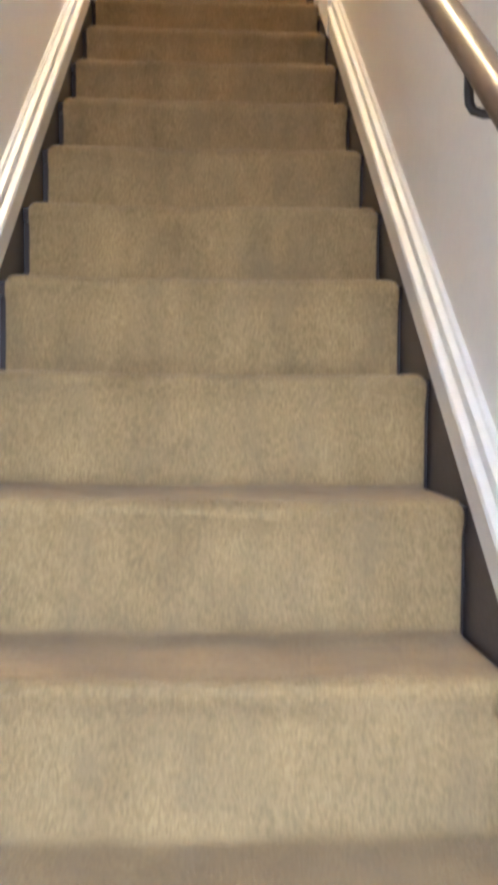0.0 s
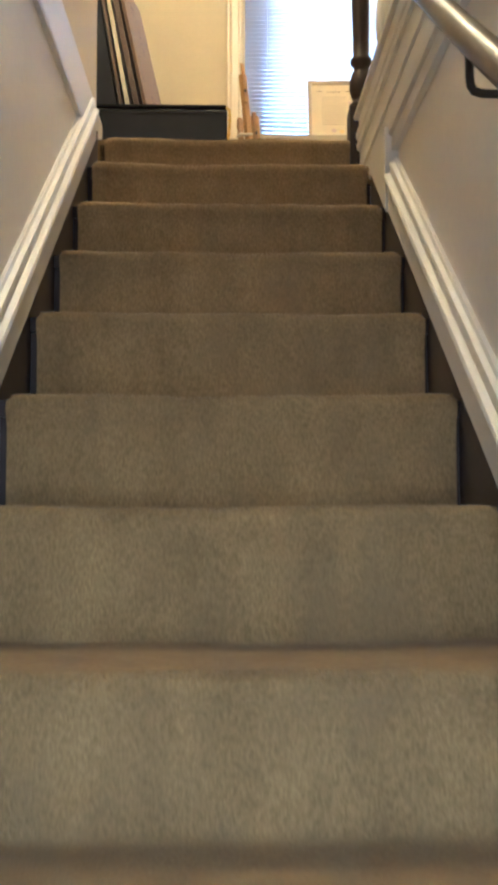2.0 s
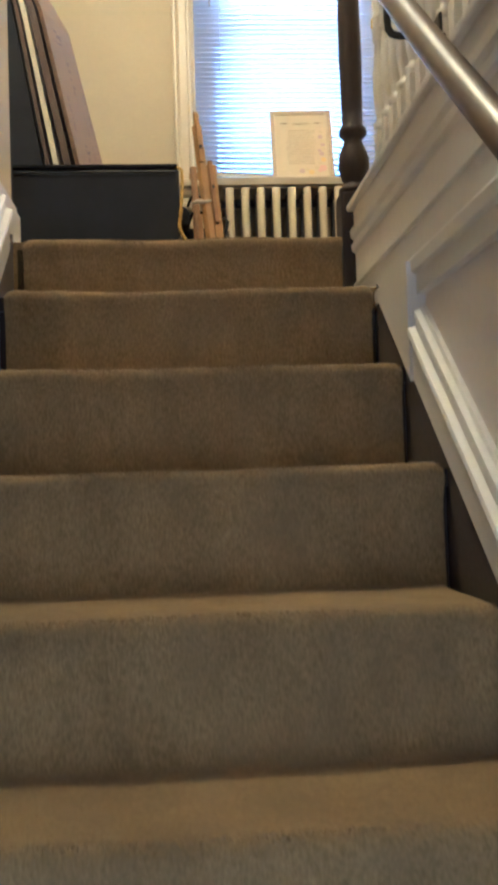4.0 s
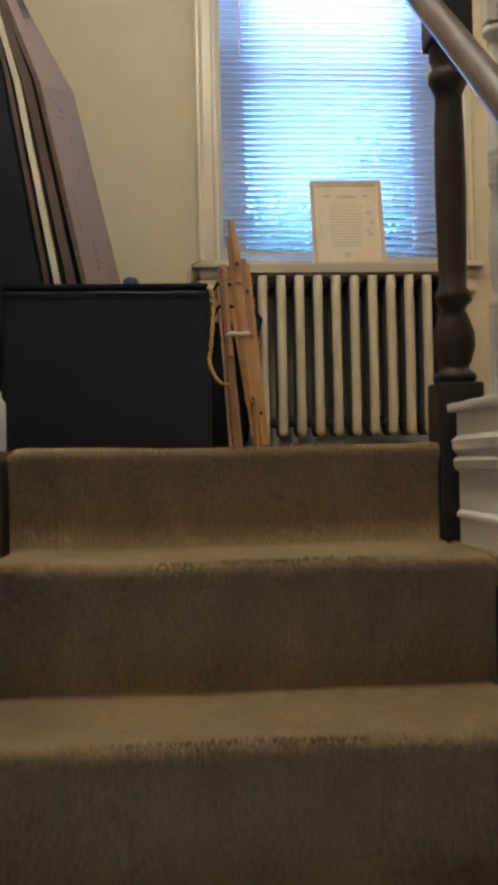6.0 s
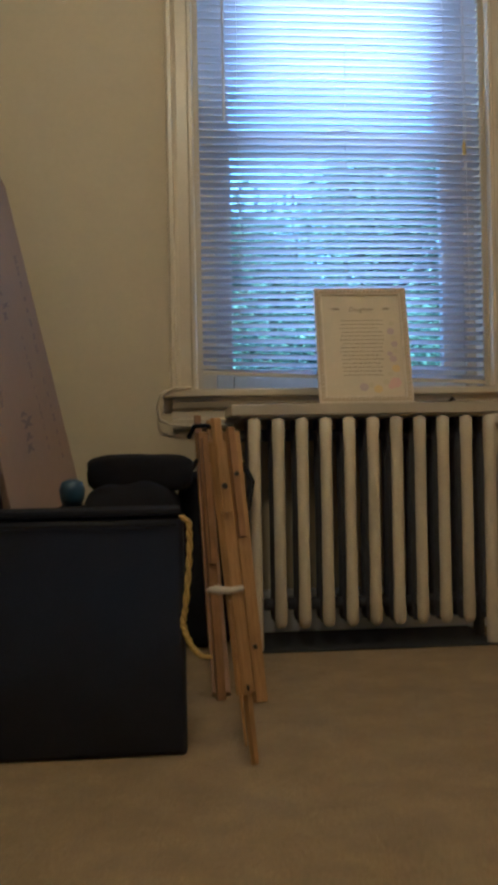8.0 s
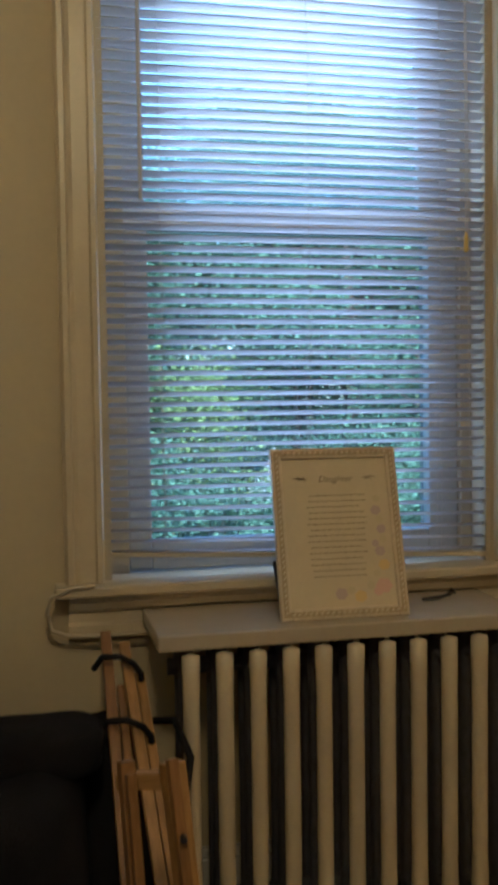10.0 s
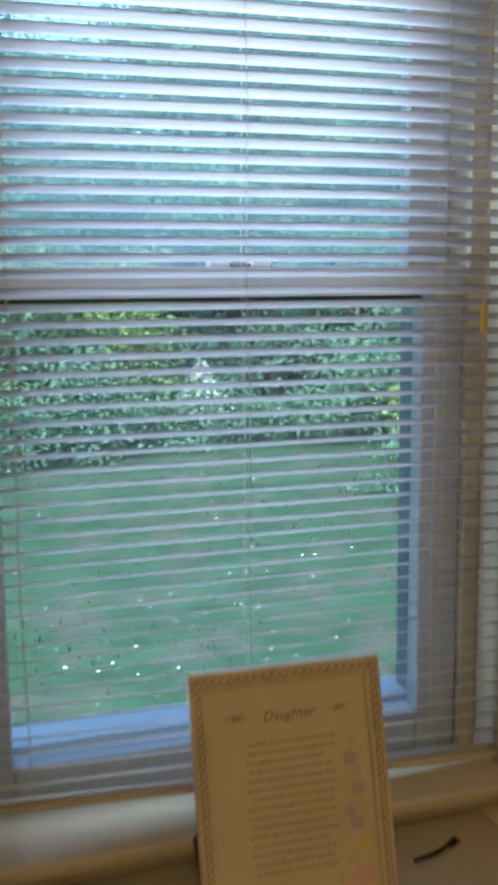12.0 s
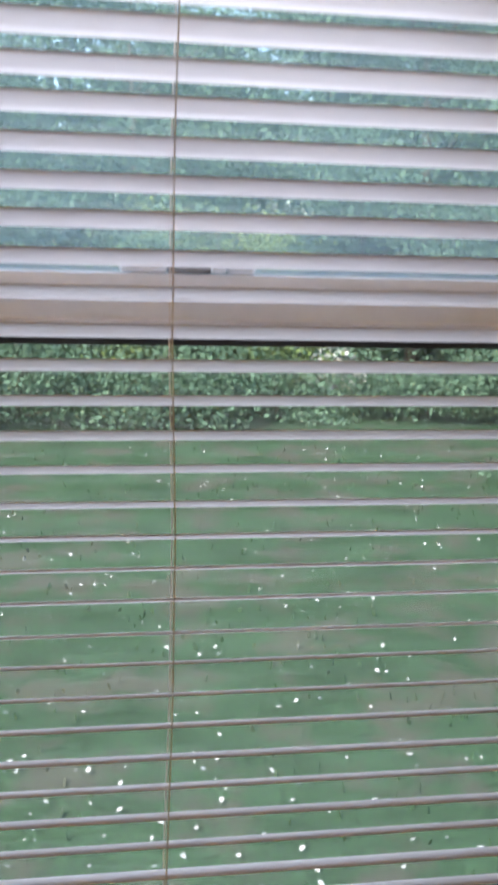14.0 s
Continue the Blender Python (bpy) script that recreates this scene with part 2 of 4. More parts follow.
def box(x0, x1, y0, y1, z0, z1, bevel=0.0, bm=None, seg=2):
    own = bm or bmesh.new()
    r = bmesh.ops.create_cube(own, size=1)
    bmesh.ops.transform(own, verts=r["verts"], matrix=Matrix.Translation(((x0 + x1) / 2, (y0 + y1) / 2, (z0 + z1) / 2)) @ Matrix.Diagonal((x1 - x0, y1 - y0, z1 - z0, 1)))
    if bevel:
        es = list({e for v in r["verts"] for e in v.link_edges})
        bmesh.ops.bevel(own, geom=es, offset=bevel, segments=seg, affect="EDGES", profile=0.6)
    return own


def prism(profile, axis, a, b, bm=None):
    """Extrude a closed outline of (u, v) along an axis from a to b. x: (y, z); y: (x, z); z: (x, y)."""
    own = bm or bmesh.new()

    def at(u, v, w):
        return {"x": (w, u, v), "y": (u, w, v), "z": (u, v, w)}[axis]
    lo = [own.verts.new(at(u, v, a)) for u, v in profile]
    hi = [own.verts.new(at(u, v, b)) for u, v in profile]
    k = len(profile)
    for i in range(k):
        own.faces.new((lo[i], lo[(i + 1) % k], hi[(i + 1) % k], hi[i]))
    own.faces.new(lo[::-1])
    own.faces.new(hi)
    bmesh.ops.recalc_face_normals(own, faces=own.faces)
    return own


def lathe(rings, cx, cy, bm=None, n=20):
    """Turned shape round a vertical axis from (radius, z) pairs."""
    own = bm or bmesh.new()
    loops = [[own.verts.new((cx + r * math.cos(2 * math.pi * i / n), cy + r * math.sin(2 * math.pi * i / n), z)) for i in range(n)] for r, z in rings]
    for a, b in zip(loops, loops[1:]):
        for i in range(n):
            own.faces.new((a[i], a[(i + 1) % n], b[(i + 1) % n], b[i]))
    own.faces.new(loops[0][::-1])
    own.faces.new(loops[-1])
    return own


def tube(points, radius, bm=None, n=10):
    """A round bar along points; radius may be one number or one per point."""
    own = bm or bmesh.new()
    pts = [Vector(p) for p in points]
    rs = radius if isinstance(radius, (list, tuple)) else [radius] * len(pts)
    loops, up = [], None
    for i, p in enumerate(pts):
        d = (pts[min(i + 1, len(pts) - 1)] - pts[max(i - 1, 0)]).normalized()
        if up is None:
            up = d.orthogonal().normalized()
        up = (up - d * up.dot(d)).normalized()
        side = d.cross(up)
        loops.append([own.verts.new(p + rs[i] * (math.cos(2 * math.pi * k / n) * up + math.sin(2 * math.pi * k / n) * side)) for k in range(n)])
    for a, b in zip(loops, loops[1:]):
        for k in range(n):
            own.faces.new((a[k], a[(k + 1) % n], b[(k + 1) % n], b[k]))
    own.faces.new(loops[0][::-1])
    own.faces.new(loops[-1])
    return own


def setting(name, bm, material, label, category="", smooth=False):
    return tagged(part(name, bm, material, None, smooth=smooth), label, category or name.split("_")[0], kind="structure")


# ---- structure ----
# landing and hall floor
floor = setting("floor", box(-0.70, WR + 0.002, 0.03, 2.0, FLOOR - 0.20, FLOOR), CARPET, "tan cut-pile carpet on the upstairs landing", "floor")
setting("floor_hall", box(WR + 0.002, 1.75, -4.6, 2.0, FLOOR - 0.20, FLOOR), CARPET, "tan carpet of the upstairs hall", "floor")
setting("floor_lower", box(-1.6, 1.75, -6.6, -3.7, -STEPS * RISE - 0.2, -STEPS * RISE), CARPET, "tan carpet at the foot of the stairs", "floor")
# window wall with its opening
OX0, OX1, OZ0, OZ1 = 0.042, 0.888, 0.635, 2.13
setting("wall_north", box(-0.75, OX0, WALL_Y, 2.14, -0.6, CEIL), WALL, "cream painted plaster wall beside the window", "wall")
setting("wall_north_2", box(OX1, 1.85, WALL_Y, 2.14, -0.6, CEIL), WALL, "cream painted plaster wall beside the window", "wall")
setting("wall_north_3", box(OX0, OX1, WALL_Y, 2.14, -0.6, OZ0), WALL, "cream plaster wall under the window", "wall")
setting("wall_north_4", box(OX0, OX1, WALL_Y, 2.14, OZ1, CEIL), WALL, "cream plaster wall over the window", "wall")
setting("wall_west", box(-0.80, -0.68, 0.13, WALL_Y, FLOOR - 0.2, CEIL), WALL, "cream painted plaster wall of the landing", "wall")
setting("wall_stair_west", box(-0.68, WL, -6.6, 0.13, -3.3, FLOOR + 0.02), STAIR_WALL, "pale painted plaster wall along the stairs", "wall")
setting("wall_stair_west_2", box(-0.68, WL - 0.004, -6.6, 0.13, FLOOR + 0.02, CEIL), WALL, "cream painted plaster wall above the landing level", "wall")
setting("wall_stair_east", box(WR, WR + 0.12, -4.6, -0.02, -3.3, FLOOR - 0.2), STAIR_WALL, "pale painted plaster wall along the stairs", "wall")
setting("wall_hall_east", box(1.75, 1.87, -6.6, WALL_Y, -3.3, CEIL), WALL, "cream painted wall across the upstairs hall", "wall")
setting("wall_hall_south", box(-0.68, 1.75, -4.72, -4.6, FLOOR - 0.2, CEIL), WALL, "cream painted wall at the end of the hall", "wall")
setting("wall_lower_east", box(WR + 0.12, 1.75, -3.72, -3.6, -3.3, FLOOR - 0.2), STAIR_WALL, "pale wall beside the foot of the stairs", "wall")
# opening of the unseen downstairs window, added to let light onto the stairs
setting("wall_lower_south", box(-0.68, 1.75, -6.7, -6.6, -3.3, -2.1), STAIR_WALL, "pale wall below the added downstairs window", "wall")
setting("wall_lower_south_2", box(-0.68, 1.75, -6.7, -6.6, -0.7, FLOOR - 0.2), STAIR_WALL, "pale wall above the added downstairs window", "wall")
setting("wall_lower_south_3", box(-0.68, -0.6, -6.7, -6.6, -2.1, -0.7), STAIR_WALL, "pale wall beside the added downstairs window", "wall")
setting("wall_lower_south_4", box(0.5, 1.75, -6.7, -6.6, -2.1, -0.7), STAIR_WALL, "pale wall beside the added downstairs window", "wall")
setting("ceiling", box(-0.80, 1.87, -4.72, 2.14, CEIL, CEIL + 0.12), WHITE, "white painted plaster ceiling", "ceiling")
setting("ceiling_lower", box(-0.68, 1.75, -6.7, -4.6, FLOOR - 0.2, FLOOR), WHITE, "white ceiling over the foot of the stairs", "ceiling")

# stair strings: dark stained board below, white moulded skirt above the line of the nosings
Y_LOW = -STEPS * RUN


def along(off, y):
    return SLOPE * y + off


def slope_bar(profile, y0, y1):
    """Sweep an outline of (x, offset above the line of the nosings) up the stair from y0 to y1."""
    bm = bmesh.new()
    ends = []
    for y in (y0, y1):
        ends.append([bm.verts.new((x, y, SLOPE * y + o)) for x, o in profile])
    k = len(profile)
    for i in range(k):
        bm.faces.new((ends[0][i], ends[0][(i + 1) % k], ends[1][(i + 1) % k], ends[1][i]))
    bm.faces.new(ends[0][::-1])
    bm.faces.new(ends[1])
    bmesh.ops.recalc_face_normals(bm, faces=bm.faces)
    return bm


def skirt(side, y_top):
    s = thing("stair_skirt", "white glossy moulded skirting board following the stairs", "skirting board", kind="structure")
    wall_x = WR if side > 0 else WL
    e = (lambda d: wall_x - side * d)
    top = SKIRT_R if side > 0 else SKIRT_L
    part("board", slope_bar([(e(-0.01), 0.0), (e(0.026), 0.0), (e(0.028), 0.004), (e(0.028), top - 0.055), (e(-0.01), top - 0.055)], Y_LOW, y_top), WHITE, s)
    part("moulding", slope_bar([(e(-0.01), top - 0.055), (e(0.034), top - 0.055), (e(0.037), top - 0.048), (e(0.034), top - 0.041), (e(0.022), top - 0.037), (e(0.019), top - 0.026),
                                (e(0.024), top - 0.018), (e(0.022), top - 0.010), (e(0.012), top - 0.006), (e(0.008), top), (e(-0.01), top)], Y_LOW, y_top), WHITE, s)
    part("stringer", slope_bar([(e(-0.01), -0.30), (e(0.022), -0.30), (e(0.022), -0.001), (e(-0.01), -0.001)], Y_LOW, -0.248 if side > 0 else -0.02), STRING, s, "brown painted stair string")
    return s


skirt(1, -0.56)
skirt(-1, -0.10)


# stairs: timber steps under one runner of carpet
def stairs():
    s = thing("stairs", "straight flight of closed timber stairs", "stairs", kind="structure")
    for k in range(1, STEPS):
        y, z = -k * RUN, -k * RISE
        part("tread", box(CX0 - 0.015, CX1 + 0.012, y + 0.018, y + RUN + 0.02, z - 0.04, z - 0.012), DARK, s)
        part("riser", box(CX0 - 0.015, CX1 + 0.012, y + RUN + 0.030, y + RUN + 0.046, z - 0.012, z + RISE - 0.04), DARK, s)
    return s


stairs()


# unseen panel added under the steps to block daylight leaking through gaps
part("soffit", slope_bar([(WL, -0.36), (WR, -0.36), (WR, -0.301), (WL, -0.301)], Y_LOW, 0.05), STAIR_WALL, bpy.data.objects["stairs"])


def stair_carpet():
    """One sheet of thick carpet over every nosing, with a worn, wavy surface."""
    prof = []
    r = 0.017
    for k in range(STEPS, -1, -1):
        y, z = -k * RUN, -k * RISE
        if k == 0:
            y, z = 0.012, FLOOR + 0.004
        back = y + RUN + 0.012
        if k < STEPS:
            z_low = -(k + 1) * RISE
            for f in (0.02, 0.25, 0.5, 0.68):
                prof.append((y + 0.014, z_low + f * (z - z_low)))
            for dy, dz in ((0.0125, -0.046), (0.007, -0.034), (0.002, -0.024), (0.0, -0.015), (0.003, -0.007), (0.009, -0.002), (0.018, 0.0)):
                prof.append((y + dy, z + dz))
        for f in (0.12, 0.35, 0.65, 0.9):
            prof.append((y + f * (back - y), z))
    nx = 64
    verts, faces = [], []
    for i, (y, z) in enumerate(prof):
        for j in range(nx + 1):
            x = CX0 + (CX1 - CX0) * j / nx
            w = noise.noise((x * 5, y * 3, z * 3)) * 0.006 + noise.noise((x * 22, y * 22, z * 22)) * 0.0022
            sag = -0.004 * math.sin(math.pi * j / nx)
            edge = -0.010 * max(0, 1 - min(j, nx - j) / 1.5) ** 2
            verts.append((x, y - w, z + w * 0.6 + sag + edge))
    for i in range(len(prof) - 1):
        for j in range(nx):
            a = i * (nx + 1) + j
            faces.append((a, a + 1, a + nx + 2, a + nx + 1))
    me = bpy.data.meshes.new("stair_carpet")
    me.from_pydata(verts, [], faces)
    me.materials.append(CARPET)
    for p in me.polygons:
        p.use_smooth = True
    return tagged(new("stair_carpet", me), "worn tan cut-pile carpet fitted over the stairs", "carpet", kind="structure")


def carpet_pile():
    """Short tufts standing out of the carpet along every nosing, which frays its outline."""
    rnd = random.Random(31)
    verts, faces = [], []
    for k in range(0, 13):
        y0, z0 = (-k * RUN, -k * RISE) if k else (0.012, FLOOR + 0.004)
        for _ in range(2600):
            x = rnd.uniform(CX0 + 0.004, CX1 - 0.004)
            a = rnd.uniform(-0.15, 1.75)          # round the nosing, from its face to its top
            w = noise.noise((x * 5, y0 * 3, z0 * 3)) * 0.006 - 0.003
            c = Vector((x, y0 + 0.014 - 0.014 * math.cos(a) - w * 0.7, z0 - 0.016 + 0.013 * math.sin(a) + w * 0.8))
            n = Vector((rnd.uniform(-0.5, 0.5), -math.cos(a) + rnd.uniform(-0.4, 0.4), math.sin(a) + rnd.uniform(-0.4, 0.4))).normalized() * rnd.uniform(0.003, 0.0065)
            q = Vector((rnd.uniform(-1, 1), rnd.uniform(-0.5, 0.5), rnd.uniform(-0.5, 0.5))).normalized() * 0.0012
            i = len(verts)
            verts += [tuple(c - q), tuple(c + q), tuple(c + n)]
            faces.append((i, i + 1, i + 2))
    me = bpy.data.meshes.new("carpet_pile")
    me.from_pydata(verts, [], faces)
    me.materials.append(CARPET)
    tagged(new("carpet_pile", me), "frayed tan carpet tufts along the stair nosings", "carpet pile", kind="stuff")


stair_carpet()
carpet_pile()

# trim at landing level along both sides of the stair well
TZ = 0.045


def fascia():
    s = thing("trim_fascia", "white painted fascia with stepped mouldings under the balusters", "trim", kind="structure")
    x = WR - 0.012
    part("panel", prism([(-0.559, SLOPE * -0.559), (-0.2805, -0.2131), (-0.559, -0.2131)], "x", CX1 - 0.002, WR + 0.02), WHITE, s)
    part("carpet_edge", box(CX1 - 0.006, WR - 0.004, -0.240, 0.006, -0.240, -0.1925, 0.010), CARPET, s, "tan carpet tucked against the fascia")
    out = [(x + 0.13, FLOOR - 0.25), (x - 0.004, FLOOR - 0.25), (x - 0.004, FLOOR - 0.215), (x - 0.012, FLOOR - 0.210), (x - 0.014, FLOOR - 0.190), (x - 0.006, FLOOR - 0.180), (x - 0.006, FLOOR - 0.130), (x - 0.012, FLOOR - 0.126),
           (x - 0.012, FLOOR - 0.120), (x - 0.006, FLOOR - 0.114), (x - 0.006, FLOOR - 0.050), (x - 0.014, FLOOR - 0.044), (x - 0.016, FLOOR - 0.030), (x - 0.008, FLOOR - 0.022), (x - 0.016, FLOOR - 0.012), (x - 0.018, FLOOR + 0.004), (x - 0.008, FLOOR + 0.012), (x - 0.008, TZ - 0.016), (x + 0.10, TZ - 0.016)]
    part("moulding", prism(out, "y", -4.6, -0.015), WHITE, s)
    part("cap", box(x - 0.022, x + 0.11, -4.6, 0.0, TZ - 0.015, TZ, 0.005), WHITE, s)
    return s


fascia()


def side_trim():
    s = thing("trim_landing_level", "white painted board along the stair wall at landing level", "trim", kind="structure")
    x = WL
    part("board", prism([(x - 0.02, FLOOR - 0.06), (x + 0.012, FLOOR - 0.06), (x + 0.014, FLOOR - 0.05), (x + 0.014, FLOOR + 0.088), (x + 0.006, FLOOR + 0.10), (x + 0.006, FLOOR + 0.11), (x - 0.02, FLOOR + 0.11)], "y", -4.6, 0.145), WHITE, s)
    return s


side_trim()


def baseboard(name, x0, x1, y0, y1):
    s = thing(name, "white painted moulded baseboard", "baseboard", kind="structure")
    part("board", box(x0, x1, y0, y1, FLOOR - 0.01, FLOOR + 0.10, 0.002), WHITE, s)
    part("cap", box(x0, x1, y0 + (0.006 if y1 > 1.8 else 0), y1, FLOOR + 0.101, FLOOR + 0.122, 0.004), WHITE, s)


baseboard("baseboard", -0.68, 1.75, WALL_Y - 0.018, WALL_Y + 0.01)
baseboard("baseboard_2", -0.69, -0.662, 0.13, WALL_Y - 0.019)


# newel post at the head of the stairs
def newel():
    s = thing("newel_post", "dark stained turned wooden newel post at the stair head", "newel post")
    x, y = 0.376, 0.052
    part("base_block", box(x - 0.041, x + 0.041, y - 0.041, y + 0.041, -0.19, 0.085, 0.006), DARK, s)
    rings = [(0.040, 0.0855), (0.047, 0.092), (0.046, 0.100), (0.034, 0.108), (0.030, 0.114), (0.036, 0.122), (0.045, 0.150), (0.044, 0.175), (0.034, 0.200), (0.026, 0.215), (0.030, 0.222),
             (0.041, 0.232), (0.040, 0.245), (0.030, 0.255), (0.031, 0.30), (0.034, 0.42), (0.032, 0.55), (0.029, 0.60), (0.034, 0.610), (0.043, 0.625), (0.042, 0.640), (0.033, 0.652), (0.041, 0.668), (0.040, 0.690)]
    part("turned_shaft", lathe([(r * 0.82, z) for r, z in rings], x, y), DARK, s, smooth=True)
    part("top_block", box(x - 0.038, x + 0.038, y - 0.038, y + 0.038, 0.691, 0.95, 0.006), DARK, s)
    part("cap", lathe([(0.050, 0.951), (0.056, 0.958), (0.056, 0.966), (0.030, 0.975), (0.034, 0.99), (0.045, 1.02), (0.040, 1.05), (0.012, 1.066)], x, y), DARK, s, smooth=True)


newel()


def balustrade():
    s = thing("balustrade", "white painted turned balusters with a dark handrail", "balustrade")
    x = WR + 0.046
    rings = [(0.016, 0.20), (0.020, 0.206), (0.020, 0.216), (0.013, 0.222), (0.012, 0.23), (0.017, 0.26), (0.019, 0.30), (0.016, 0.35), (0.011, 0.40)]
    z = 0.405
    for i in range(5):
        rings += [(0.0135, z), (0.0165, z + 0.006), (0.0135, z + 0.012)]
        z += 0.013
    rings += [(0.012, 0.48), (0.0165, 0.54), (0.018, 0.58), (0.015, 0.63), (0.012, 0.655), (0.019, 0.662), (0.019, 0.672), (0.013, 0.68)]
    bm = bmesh.new()
    lathe(rings, 0, 0, bm, 12)
    me_t = bpy.data.meshes.new("turning")
    bm.to_mesh(me_t)
    bm.free()
    me_t.materials.append(WHITE)
    for p in me_t.polygons:
        p.use_smooth = True
    bm = box(-0.0165, 0.0165, -0.0165, 0.0165, TZ - 0.002, 0.199, 0.002)
    me_b = bpy.data.meshes.new("block")
    bm.to_mesh(me_b)
    bm.free()
    me_b.materials.append(WHITE)
    bm = box(-0.0165, 0.0165, -0.0165, 0.0165, 0.681, 0.885, 0.002)
    me_u = bpy.data.meshes.new("upper_block")
    bm.to_mesh(me_u)
    bm.free()
    me_u.materials.append(WHITE)
    for i in range(58):
        b = new("baluster", me_b)
        b.parent, b.location = s, (x, -0.062 - i * 0.077, 0)
        q = new("turning", me_t)
        q.parent = b
        q = new("upper_block", me_u)
        q.parent = b
    part("handrail", prism([(x - 0.032, 0.887), (x + 0.032, 0.887), (x + 0.034, 0.91), (x + 0.024, 0.93), (x, 0.938), (x - 0.024, 0.93), (x - 0.034, 0.91)], "y", -4.58, -0.012), DARK, s)


balustrade()


def wall_rail():
    s = thing("stair_handrail", "round varnished wooden handrail on black iron brackets", "handrail")
    x = 0.276
    ys = [-3.6, -2.55, -2.0, -1.5, -1.0, -0.5, -0.065]
    zs = [-2.000, -1.195, -0.795, -0.424, -0.019, 0.401, 0.752]

    def z_of(y):
        return float(np.interp(y, ys, zs))
    pts = [(x, y, 0.5 * z_of(y) + 0.25 * (z_of(y - 0.15) + z_of(y + 0.15)) if y < -0.3 else z_of(y)) for y in np.linspace(-3.4, -0.065, 26)]
    end = pts[-1]
    pts += [(x, end[1] + 0.02, end[2] + 0.014), (x, end[1] + 0.030, end[2] + 0.020)]
    part("rail", tube(pts, [0.0205] * 26 + [0.018, 0.010], n=20), RAIL, s, smooth=True)
    for y in (-3.36, -2.50, -1.64, -0.78):
        z = z_of(y)
        br = part("bracket", tube([(WR - 0.012, y, z - 0.078), (WR - 0.05, y, z - 0.078), (x + 0.016, y, z - 0.077), (x + 0.006, y, z - 0.074), (x + 0.001, y, z - 0.066), (x, y, z - 0.052), (x, y, z - 0.019)], 0.006, n=8), IRON, s, "black iron rail bracket", smooth=True)
        part("wall_plate", box(WR - 0.013 - (0.012 if y > -1 else 0), WR - 0.001 - (0.018 if y > -1 else 0), y - 0.016, y + 0.016, z - 0.112, z - 0.046, 0.003), IRON, br)


wall_rail()


# ---- window ----
def window():
    w = thing("window_1", "white double-hung sash window with cream moulded casing", "window", kind="structure")
    yf = WALL_Y
    # casing: flat board, inner bead and outer back-band, each side; head above
    for name, a, b, s in (("casing", -0.040, OX0 - 0.004, 1), ("casing", OX1 + 0.004, 0.972, -1)):
        o, i = (a, b) if s > 0 else (b, a)
        prof = [(o, yf + 0.002), (o, yf - 0.030), (o + s * 0.006, yf - 0.036), (o + s * 0.016, yf - 0.036), (o + s * 0.020, yf - 0.024), (o + s * 0.030, yf - 0.020), (i - s * 0.018, yf - 0.020), (i - s * 0.014, yf - 0.026), (i - s * 0.004, yf - 0.026), (i, yf - 0.018), (i, yf + 0.002)]
        part(name, prism(prof, "z", 0.671, OZ1 + 0.09), CREAM, w)
    part("head_casing", box(-0.05, 0.985, yf - 0.034, yf + 0.001, OZ1 + 0.092, OZ1 + 0.185, 0.006), CREAM, w)
    # jamb lining
    part("jamb", box(OX0 - 0.003, OX0 + 0.012, yf + 0.003, 2.135, OZ0, OZ1), JAMB_WARM, w)
    part("jamb", box(OX1 - 0.012, OX1 + 0.003, yf + 0.003, 2.038, OZ0, OZ1), JAMB_WARM, w)
    part("storm_frame", box(OX1 - 0.042, OX1 + 0.003, 2.0395, 2.165, OZ0, OZ1), STORM, w, "grey aluminium storm frame")
    part("head_jamb", box(OX0 + 0.0125, OX1 - 0.0125, yf + 0.003, 2.135, OZ1 - 0.02, OZ1 + 0.002), VINYLW, w)
    part("track", box(OX0 + 0.0125, OX0 + 0.055, 1.935, 2.09, OZ0 + 0.03, OZ1 - 0.021, 0.003), JAMB_WARM, w)
    part("track", box(OX1 - 0.040, OX1 - 0.0125, 1.935, 2.038, OZ0 + 0.03, OZ1 - 0.021, 0.003), JAMB_WARM, w)
    # stool, apron and its mouldings
    part("stool", box(-0.062, 1.0, 1.800, 1.946, 0.648, 0.670, 0.007, seg=3), CREAM, w)
    part("apron", prism([(yf + 0.002, 0.560), (yf - 0.018, 0.560), (yf - 0.024, 0.566), (yf - 0.024, 0.586), (yf - 0.016, 0.592), (yf - 0.016, 0.612), (yf - 0.030, 0.620), (yf - 0.040, 0.634), (yf - 0.040, 0.647), (yf + 0.002, 0.647)], "x", -0.035, 0.975), CREAM, w)
    # lower sash
    y0, y1 = 1.948, 1.984
    ls = part("lower_sash", box(0.098, 0.147, y0, y1, 0.6705, 1.396, 0.004), SASH_BACKLIT, w)
    part("stile", box(0.778, 0.847, y0, y1, 0.6705, 1.396, 0.004), SASH_BACKLIT, ls)
    part("bottom_rail", box(0.1475, 0.7775, y0 + 0.001, y1, 0.6705, 0.735, 0.004), SASH_BACKLIT, ls)
    part("gasket", box(0.1475, 0.7775, y0 + 0.006, y0 + 0.015, 1.391, 1.3965), NEAR_BLACK, ls, "dark strip along the top of the lower pane")
    part("meeting_rail", prism([(y0 - 0.004, 1.397), (y0 - 0.004, 1.404), (y0 + 0.004, 1.408), (y0 + 0.002, 1.425), (y0 - 0.006, 1.428), (y0 - 0.006, 1.439), (y0 + 0.034, 1.439), (y0 + 0.034, 1.397)], "x", 0.098, 0.847), VINYLW, ls)
    g = part("pane", box(0.146, 0.779, 1.964, 1.968, 0.734, 1.398), GLASS, ls)
    g.visible_shadow = False
